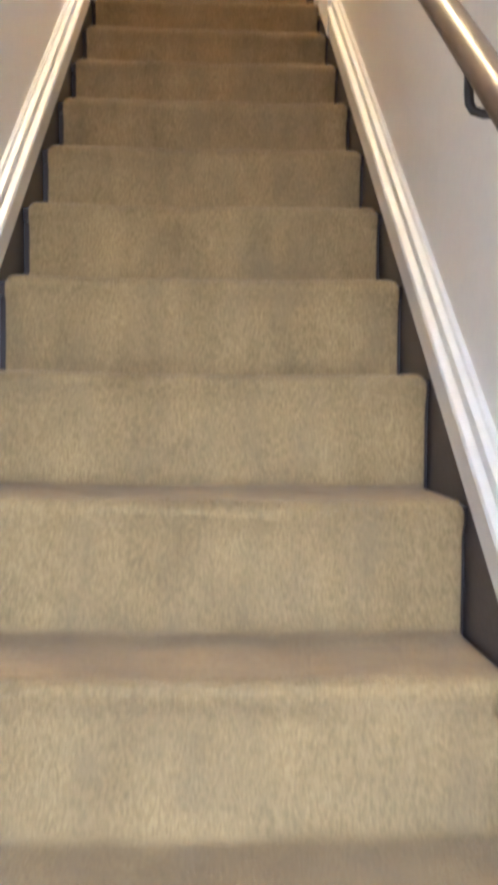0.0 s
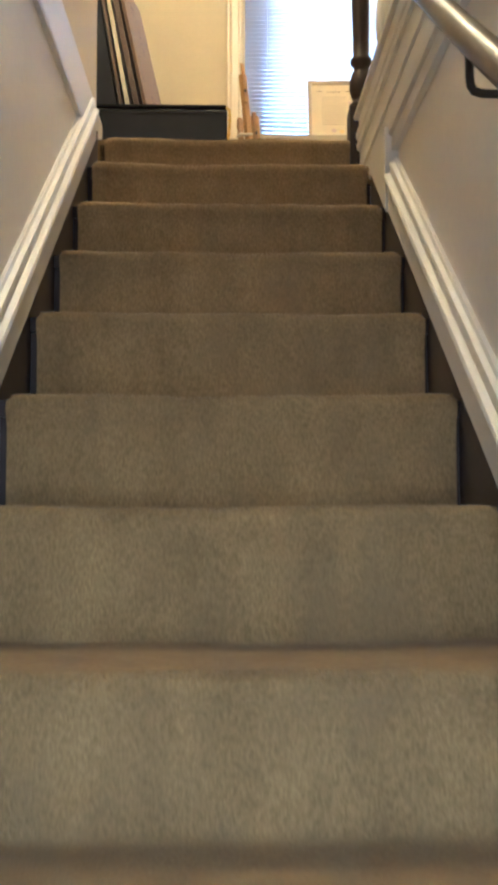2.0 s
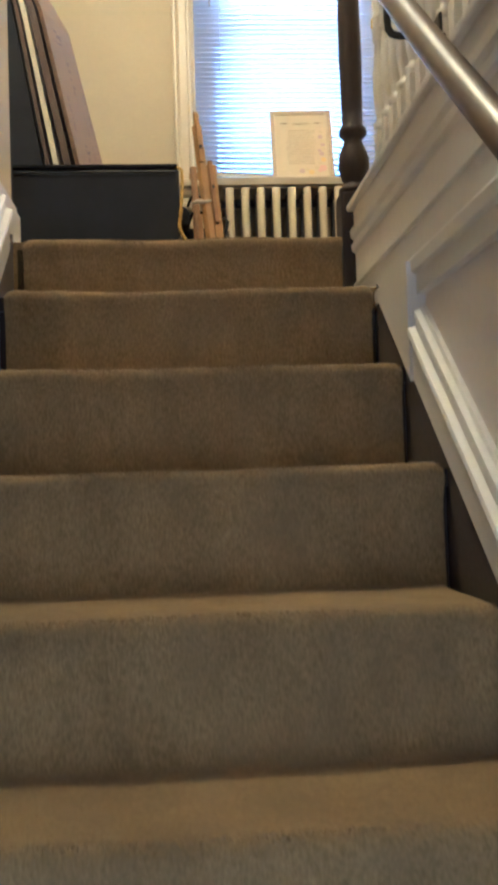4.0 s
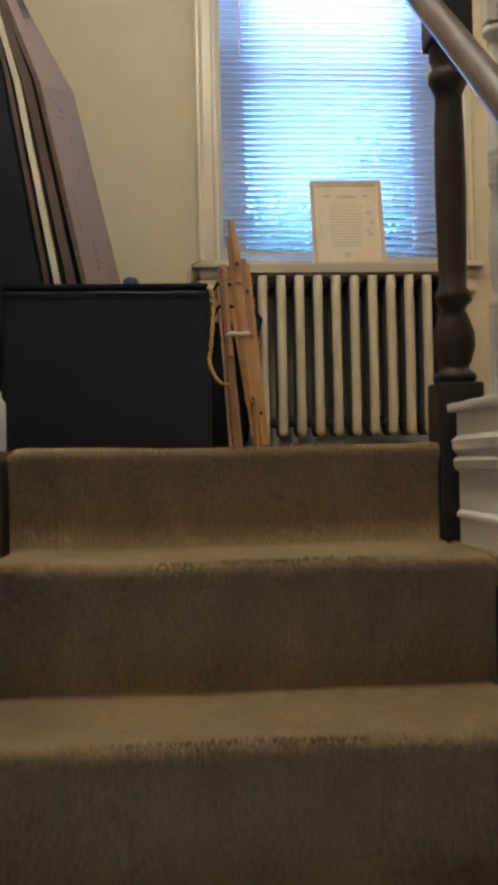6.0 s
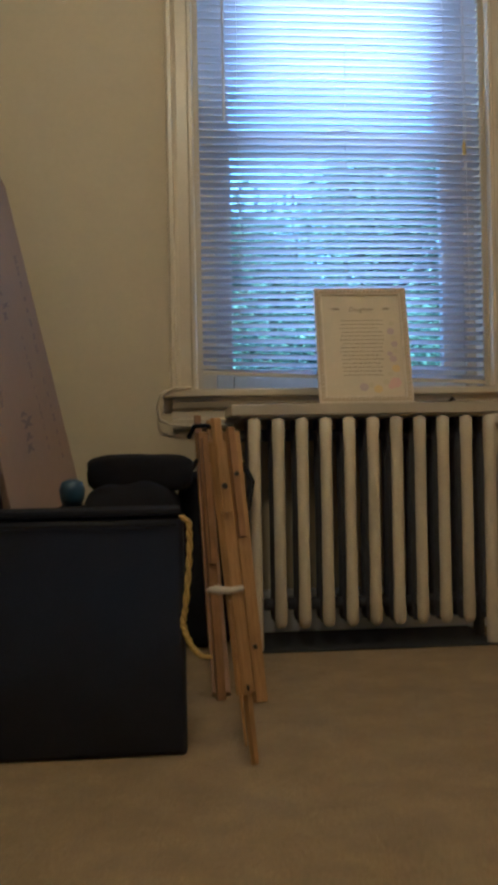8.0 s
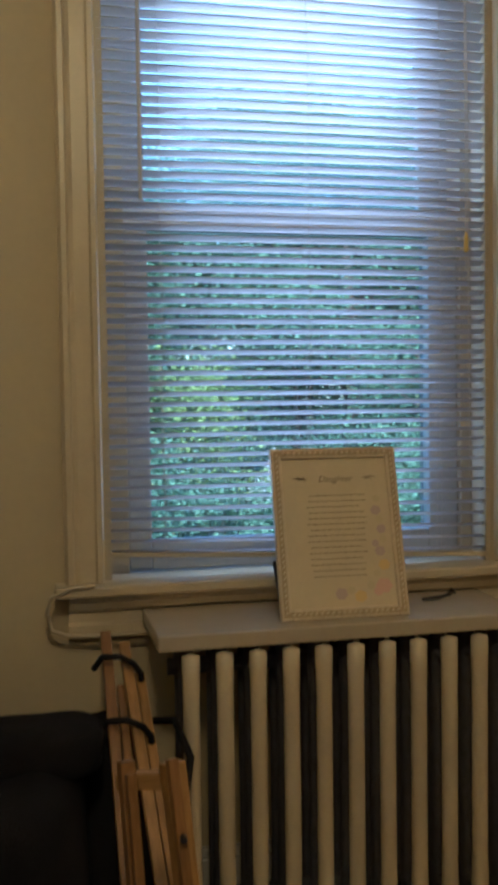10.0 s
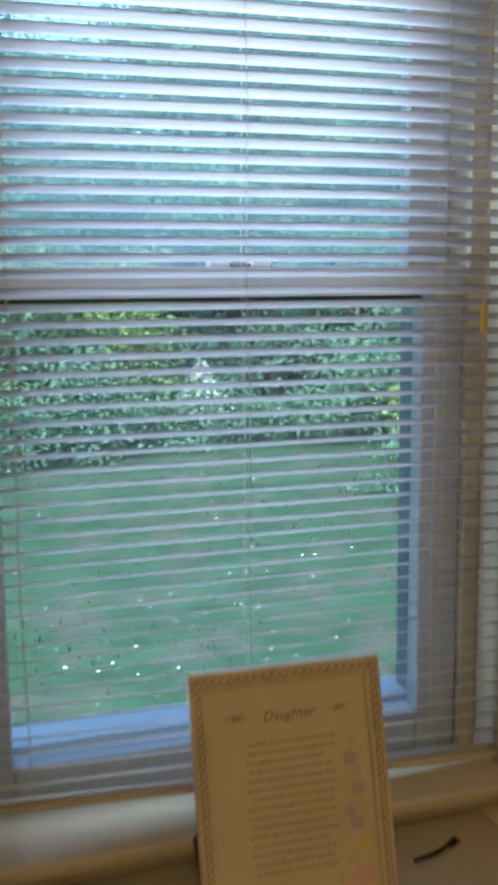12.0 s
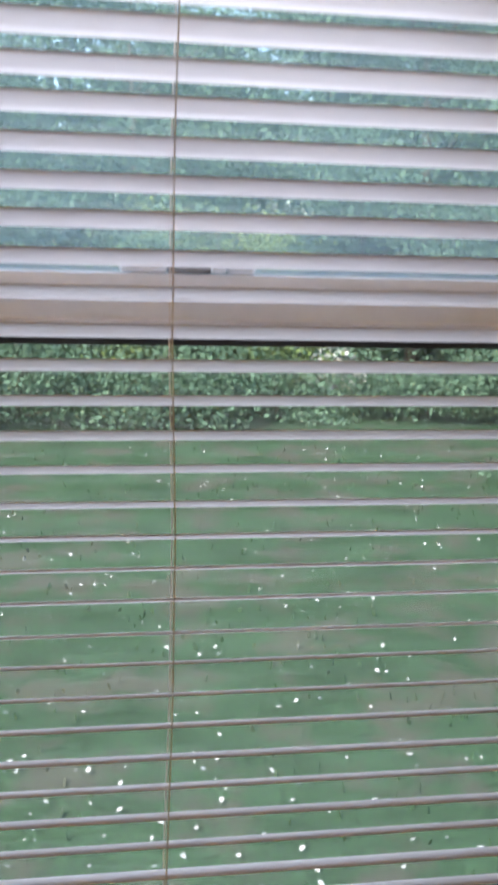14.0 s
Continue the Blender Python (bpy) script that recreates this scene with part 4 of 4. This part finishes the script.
def easel():
    s = thing("folding_easel", "folded pine field easel standing beside the radiator", "easel")

    def bar(name, a, b, w, d, m_, tilt=0.0, f0=0.0, f1=1.0, foot=1.0):
        a, b = Vector(a), Vector(b)
        a, b = a.lerp(b, f0), a.lerp(b, f1)
        bm = box(-w / 2, w / 2, -d / 2, d / 2, 0, (b - a).length, 0.0025)
        for v in bm.verts:
            if v.co.z < 0.02:
                v.co.x, v.co.y = v.co.x * foot, v.co.y * foot
        ob = part(name, bm, m_, s)
        ob.matrix_basis = Matrix.Translation(a) @ (b - a).to_track_quat("Z", "Y").to_matrix().to_4x4() @ pose(0, 0, 0, 0, 0, tilt)
        return ob
    fa, ta = Vector((0.072, 0.691, FLOOR + 0.001)), Vector((0.021, 0.752, 0.550))
    fb, tb = Vector((0.123, 1.088, FLOOR + 0.001)), Vector((0.080, 1.200, 0.536))
    fc, tc = Vector((0.044, 1.116, FLOOR + 0.001)), Vector((0.018, 1.220, 0.536))
    fd, td = Vector((0.108, 1.130, FLOOR + 0.004)), Vector((0.062, 1.720, 0.575))
    fe, te = Vector((0.036, 1.150, FLOOR + 0.004)), Vector((0.030, 1.750, 0.590))
    # front leg: slim foot sliding in a wider upper bar
    bar("leg_extension", fa, ta, 0.016, 0.016, PINE, 0, 0.0, 0.45, 0.6)
    bar("leg", fa + Vector((-0.003, -0.004, 0)), ta + Vector((-0.003, -0.004, 0)), 0.026, 0.018, PINE, 0, 0.20, 0.93)
    bar("leg_upper", fa + Vector((-0.002, -0.018, 0)), ta + Vector((-0.002, -0.018, 0)), 0.017, 0.010, PINE, 0, 0.72, 1.0)
    # middle pair
    bar("leg", fb, tb, 0.033, 0.020, PINE, 0, 0.0, 1.0, 0.8)
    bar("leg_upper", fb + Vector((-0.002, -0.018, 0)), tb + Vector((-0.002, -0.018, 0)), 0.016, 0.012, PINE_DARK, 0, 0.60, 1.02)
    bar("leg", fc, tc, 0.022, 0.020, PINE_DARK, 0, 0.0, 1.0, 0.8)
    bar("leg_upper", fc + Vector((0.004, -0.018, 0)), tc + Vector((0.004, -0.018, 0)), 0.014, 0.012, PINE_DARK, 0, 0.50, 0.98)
    bar("cross_head", tc + Vector((-0.012, 0.010, -0.030)), tb + Vector((0.014, 0.010, -0.030)), 0.020, 0.024, PINE, 0)
    # rear pair, leaning on the window wall behind
    bar("stay", fd, td, 0.020, 0.018, PINE, 0, 0.0, 1.0)
    bar("stay", fd + Vector((0.022, 0, 0)), td + Vector((0.024, 0, -0.03)), 0.018, 0.016, PINE, 0, 0.0, 0.96)
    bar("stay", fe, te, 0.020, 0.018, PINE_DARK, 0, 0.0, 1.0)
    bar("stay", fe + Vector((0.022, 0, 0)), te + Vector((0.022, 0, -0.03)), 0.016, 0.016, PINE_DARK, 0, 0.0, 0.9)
    for p, q, f in ((fa, ta, 0.22), (fb, tb, 0.84), (fa, ta, 0.80), (fb, tb, 0.20)):
        c = p.lerp(q, f)
        part("bolt", tube([c + Vector((0, -0.008, 0)), c + Vector((0, -0.034 if f > 0.5 else -0.014, 0))], [0.005, 0.005], n=10), IRON, s)
    c = fa.lerp(ta, 0.49)
    part("tie", tube([c + Vector((-0.046, 0.0, 0.004)), c + Vector((-0.032, -0.014, 0.006)), c + Vector((-0.012, -0.017, 0.004)), c + Vector((0.012, -0.014, 0.008))], [0.004, 0.007, 0.006, 0.004], n=8), MATBOARD, s, "pale cloth tie", smooth=True)
    part("cord", tube([fa.lerp(ta, f) + Vector((-0.012, -0.013 + 0.002 * math.sin(f * 90), 0)) for f in np.linspace(0.06, 0.47, 40)], 0.0028, n=6), PINE, s, "pale twisted cord", smooth=True)
    for f, r in ((0.91, 0.006), (0.76, 0.006)):
        l, q = fe.lerp(te, f), fd.lerp(td, f)
        m_ = l.lerp(q, 0.5)
        part("strap", tube([l + Vector((-0.026, 0.01, 0.0)), l + Vector((-0.012, -0.02, 0.028)), m_ + Vector((0, -0.012, 0.036)), q + Vector((0.006, -0.02, 0.034)), q + Vector((0.022, 0.0, 0.008)), q + Vector((0.026, 0.03, -0.03))], r, n=8), CLOTH, s, "black webbing strap", smooth=True)


easel()


def soft_bag():
    s = thing("black_bag", "soft black cloth bag lying beside the radiator", "bag")

    def blob(name, x0, x1, y0, y1, z0, z1, seed):
        bm = box(x0, x1, y0, y1, z0, z1)
        bmesh.ops.subdivide_edges(bm, edges=bm.edges[:], cuts=9, use_grid_fill=True)
        c, h = Vector(((x0 + x1) / 2, (y0 + y1) / 2, (z0 + z1) / 2)), Vector(((x1 - x0) / 2, (y1 - y0) / 2, (z1 - z0) / 2))
        for v in bm.verts:
            d = v.co - c
            u = Vector((d.x / h.x, d.y / h.y, d.z / h.z))
            k = (abs(u.x) ** 4 + abs(u.y) ** 4 + abs(u.z) ** 4) ** 0.25
            u = u / max(k, 1e-6) * max(abs(u.x), abs(u.y), abs(u.z))
            u *= 1 + 0.07 * noise.noise(Vector((u.x * 2, u.y * 2, u.z * 2 + seed)))
            v.co = c + Vector((u.x * h.x, u.y * h.y, max(u.z, -1.0) * h.z))
        part(name, bm, CLOTH, s, smooth=True)
    blob("body", -0.27, -0.02, 1.35, 1.80, FLOOR, 0.425, 1)
    blob("roll", -0.255, 0.01, 1.50, 1.64, 0.395, 0.492, 5)
    blob("pocket", -0.035, 0.120, 1.62, 1.82, FLOOR, 0.440, 9)
    part("shoulder_strap", tube([(0.10, 1.70, 0.43), (0.14, 1.60, 0.46), (0.155, 1.52, 0.42), (0.12, 1.47, 0.25), (0.10, 1.50, 0.02)], 0.007, n=8), CLOTH, s, smooth=True)


soft_bag()


def blue_roll():
    s = thing("blue_tub", "small dark blue plastic tub", "tub")
    part("body", lathe([(0.016, 0.398), (0.022, 0.41), (0.024, 0.428), (0.019, 0.442), (0.007, 0.447)], -0.238, 0.93, n=14), BLUE, s, smooth=True)
    part("support", box(-0.262, -0.214, 0.895, 0.965, FLOOR, 0.3975, 0.004), CLOTH, s)


blue_roll()


# unseen lamp added in the hall to warm the landing
def added_hall_lamp(x, y, z, w):
    s = thing("added_wall_lamp", "unseen wall lamp added in the hall to warm the landing", "wall lamp")
    part("plate", box(x + 0.075, x + 0.10, y - 0.05, y + 0.05, z - 0.07, z + 0.07, 0.006), WHITE, s)
    part("arm", tube([(x + 0.08, y, z - 0.02), (x + 0.03, y, z - 0.12), (x, y, z - 0.13)], 0.007, n=8), IRON, s)
    d = bpy.data.lights.new("fill_bulb", "POINT")
    d.energy, d.color, d.shadow_soft_size = w, (1.0, 0.60, 0.27), 0.10
    b = new("fill_bulb", d)
    b.location = (x, y, z)


added_hall_lamp(1.65, 0.85, 1.45, LAMP_W)


# unseen lamp, added for the warm light that falls from above
def added_ceiling_lamp(x, y, w):
    s = thing("added_ceiling_lamp", "unseen round ceiling lamp added over the stair head", "ceiling lamp")
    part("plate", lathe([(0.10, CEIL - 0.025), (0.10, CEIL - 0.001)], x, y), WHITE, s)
    d = bpy.data.lights.new("fill_bulb", "POINT")
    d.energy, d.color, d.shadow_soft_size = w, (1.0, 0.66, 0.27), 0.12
    b = new("fill_bulb", d)
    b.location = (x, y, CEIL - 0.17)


added_ceiling_lamp(-0.10, -0.28, CEIL_W)


# unseen lamp, added to brighten the lowest steps
def added_lower_lamp(x, y, w):
    z = FLOOR - 0.231
    s = thing("added_ceiling_lamp", "unseen flat ceiling lamp added at the foot of the stairs", "ceiling lamp")
    part("plate", lathe([(0.16, z), (0.16, z + 0.03)], x, y), WHITE, s)
    d = bpy.data.lights.new("lamp_disc", "AREA")
    d.shape, d.size, d.energy, d.color = "DISK", 0.30, w, (1.0, 0.93, 0.84)
    b = new("lamp_disc", d)
    b.location = (x, y, z - 0.01)


added_lower_lamp(-0.05, -4.78, LOW_W)


# ---- outdoors ----
def lawn():
    n = 90
    verts, faces = [], []
    for j in range(n + 1):
        for i in range(n + 1):
            fx, fy = (i / n - 0.5) * 2, j / n
            x = 300 * math.copysign(abs(fx) ** 2.6, fx)
            y = 2.3 + 420 * fy ** 2.6
            z = GROUND + 0.05 * noise.noise((x * 0.3, y * 0.3, 0))
            verts.append((x, y, z))
    for j in range(n):
        for i in range(n):
            a = j * (n + 1) + i
            faces.append((a, a + 1, a + n + 2, a + n + 1))
    me = bpy.data.meshes.new("ground")
    me.from_pydata(verts, [], faces)
    me.materials.append(GRASS)
    tagged(new("ground", me), "patchy green lawn with bare earth below the window", "ground", kind="structure")


lawn()


def scatter_mesh(name, material, quads, label, category, parent=None):
    verts, faces = [], []
    for c, u, v in quads:
        k = len(verts)
        verts += [c - u - v, c + u - v * 0.3, c + u * 0.4 + v, c - u * 0.8 + v * 0.6]
        faces.append((k, k + 1, k + 2, k + 3))
    me = bpy.data.meshes.new(name)
    me.from_pydata([tuple(p) for p in verts], [], faces)
    me.materials.append(material)
    ob = new(name, me)
    if parent:
        ob.parent = parent
        if label:
            tagged(ob, label)
    else:
        tagged(ob, label, category, kind="stuff")
    return ob


def grass_and_petals():
    rnd = random.Random(11)
    quads = []
    for _ in range(1300):
        y = 4 + 21 * rnd.random() ** 1.3
        x = rnd.uniform(-4, 4 + 0.5 * y)
        r = rnd.uniform(0.012, 0.030)
        a = rnd.uniform(0, 6.28)
        quads.append((Vector((x, y, GROUND + 0.07)), Vector((math.cos(a), math.sin(a), rnd.uniform(-0.4, 0.4))) * r, Vector((-math.sin(a), math.cos(a), rnd.uniform(-0.4, 0.4))) * r))
    scatter_mesh("fallen_petals", PETAL, quads, "white petals scattered over the lawn", "petals")
    quads = []
    for _ in range(2500):
        y = 3 + 26 * rnd.random() ** 1.4
        x = rnd.uniform(-5, 5 + 0.55 * y)
        if noise.noise((x * 0.45, y * 0.45, 4)) > 0.22:
            continue
        h = rnd.uniform(0.03, 0.075)
        a = rnd.uniform(0, 6.28)
        quads.append((Vector((x, y, GROUND + 0.05 * noise.noise((x * 0.3, y * 0.3, 0)) + h * 0.6)), Vector((math.cos(a), math.sin(a), 0)) * rnd.uniform(0.010, 0.03), Vector((rnd.uniform(-0.3, 0.3), rnd.uniform(-0.3, 0.3), 1)) * h))
    scatter_mesh("grass_tufts", GRASS, quads, "short green grass tufts on the lawn", "grass")


grass_and_petals()


def tree(x, y, h, spread, leaves, seed, material=None, name="tree", label="leafy green tree beyond the lawn", low=0.15, leaf=1.0):
    rnd = random.Random(seed)
    t = thing(name, label, name.replace("_", " "), "trees beyond the lawn")
    bm = bmesh.new()
    r0 = 0.02 * h + 0.03
    tube([(x, y, GROUND - 0.1), (x + 0.02 * h, y, GROUND + 0.35 * h), (x - 0.01 * h, y, GROUND + 0.85 * h)], [r0, r0 * 0.7, r0 * 0.2], bm, 8)
    centres = []
    for i in range(11):
        a, f = rnd.uniform(0, 6.28), rnd.uniform(low, 0.95)
        reach = spread * (1.05 - 0.6 * abs(f - 0.45)) * rnd.uniform(0.5, 1.0)
        base = Vector((x, y, GROUND + h * max(f - 0.18, 0.05)))
        tip = Vector((x + reach * math.cos(a), y + reach * math.sin(a), GROUND + h * f))
        tube([base, base.lerp(tip, 0.55) + Vector((0, 0, 0.04 * h)), tip], [r0 * 0.35, r0 * 0.2, r0 * 0.06], bm, 5)
        centres += [tip, base.lerp(tip, 0.6) + Vector((0, 0, 0.03 * h)), tip + Vector((rnd.uniform(-1, 1), rnd.uniform(-1, 1), rnd.uniform(-0.3, 0.8))) * spread * 0.25]
    part("trunk", bm, BARK, t, smooth=True)
    quads = []
    for _ in range(leaves):
        c = rnd.choice(centres)
        p = c + Vector((rnd.gauss(0, 1), rnd.gauss(0, 1), rnd.gauss(0, 0.7))) * spread * 0.21
        p.z = max(p.z, GROUND + 0.15)
        s = rnd.uniform(0.05, 0.12) * (0.6 + h / 14) * leaf
        u = Vector((rnd.uniform(-1, 1), rnd.uniform(-1, 1), rnd.uniform(-0.5, 0.5))).normalized() * s
        v = u.cross(Vector((rnd.uniform(-1, 1), rnd.uniform(-1, 1), rnd.uniform(-1, 1)))).normalized() * s * 0.7
        quads.append((p, u, v))
    scatter_mesh("crown", material or LEAF, quads, "", "", t)


TREES = ((-6, 30, 13, 4.5), (1.5, 34, 13.5, 5), (10.6, 31, 15, 4.4), (18, 27, 12, 4.5), (-12, 26, 11, 4.5), (25, 34, 15, 5), (5.5, 38, 10, 4.5), (14, 38, 18, 5))
for i, (tx, ty, th, ts) in enumerate(TREES):
    tree(tx * 1.25, ty * 1.3, th * 1.15, ts * 1.25, 24000, 20 + i, leaf=0.62)
for i, th in enumerate((18, 20, 18.5, 16.5, 21, 22, 21, 19)):
    tree(-14 + i * 6.5, 53 + 2.5 * math.sin(i * 2.1), th, 6.8, 21000, 220 + i, LEAF, leaf=0.95)
SHRUBS = ((-5, 22.5, 3.2, 2.2), (-1.5, 24.0, 2.6, 2.0), (1.8, 23.4, 2.4, 1.9), (4.6, 24.2, 1.5, 2.1), (10.8, 23.8, 2.9, 2.0), (13.8, 22.6, 3.4, 2.2), (-8.5, 21.5, 3.4, 2.4), (17.5, 21.5, 3.5, 2.4), (8.6, 24.5, 1.3, 1.8))
for i, (tx, ty, th, ts) in enumerate(SHRUBS):
    tree(tx * 1.2, ty * 1.2, th, ts * 1.15, 6000, 60 + i, LEAF, "shrub", "dense green shrub along the far edge of the lawn", 0.05)
tree(12.4, 23.6, 2.2, 1.6, 3000, 91, LEAF2, "shrub", "yellow-green shrub beside the lawn", 0.05)
for i, (tx, ty, th) in enumerate(((10.6, 21.0, 1.3), (11.3, 18.2, 1.4), (12.2, 15.4, 1.6))):
    tree(tx, ty, th, 1.5, 3600, 140 + i, LEAF, "shrub", "low dark green shrub in the border beside the lawn", 0.05, 0.8)
rnd_t = random.Random(50)
for i in range(13):
    if i == 6:          # opening where the white blossom shows
        continue
    tree(-13 + i * 3.5 + (2.6 if i == 7 else -1.0 if i == 5 else 0) + rnd_t.uniform(-0.8, 0.8), 33.5 + rnd_t.uniform(-1.5, 1.5), rnd_t.uniform(5.5, 7.5), 3.2, 9500, 120 + i, LEAF if i % 5 else LEAF2, "tall_shrub", "tall dense green shrub beyond the lawn", 0.03, 0.8)


# flowering shrub far off
def flowering_shrub(x, y):
    rnd = random.Random(3)
    s = thing("flowering_shrub", "white flowering shrub beyond the lawn", "shrub", "trees beyond the lawn")
    bm = bmesh.new()
    for i in range(6):
        a = i * 1.05
        tube([(x, y, GROUND - 0.05), (x + 0.4 * math.cos(a), y + 0.4 * math.sin(a), GROUND + 0.7), (x + 0.8 * math.cos(a), y + 0.6 * math.sin(a), GROUND + 1.2)], [0.04, 0.03, 0.01], bm, 5)
    part("stems", bm, BARK, s)
    for name, m_, n in (("blossom", PETAL, 2600), ("leaves", LEAF, 900)):
        quads = []
        for _ in range(n):
            f = rnd.random() ** 1.4
            r = (1 - f) * 1.35 * math.sqrt(rnd.random())
            a = rnd.uniform(0, 6.28)
            p = Vector((x + r * math.cos(a), y + 0.7 * r * math.sin(a), GROUND + 0.25 + 1.75 * f + 0.15 * rnd.gauss(0, 1)))
            p.z = max(p.z, GROUND + 0.1)
            u = Vector((rnd.uniform(-1, 1), rnd.uniform(-1, 1), rnd.uniform(-1, 1))).normalized() * 0.09
            v = u.cross(Vector((rnd.uniform(-1, 1), rnd.uniform(-1, 1), rnd.uniform(-1, 1)))).normalized() * 0.07
            quads.append((p, u, v))
        scatter_mesh(name, m_, quads, "", "", s)


flowering_shrub(8.9, 36.0)
for i, (tx, ty) in enumerate(((11.5, 42.5), (3.0, 41.0), (17.5, 42.0), (-3.0, 40.5))):
    tree(tx, ty, 8.5 + 0.4 * i, 3.6, 11000, 180 + i, LEAF, "tall_shrub", "tall dense green shrub beyond the lawn", 0.03, 0.85)
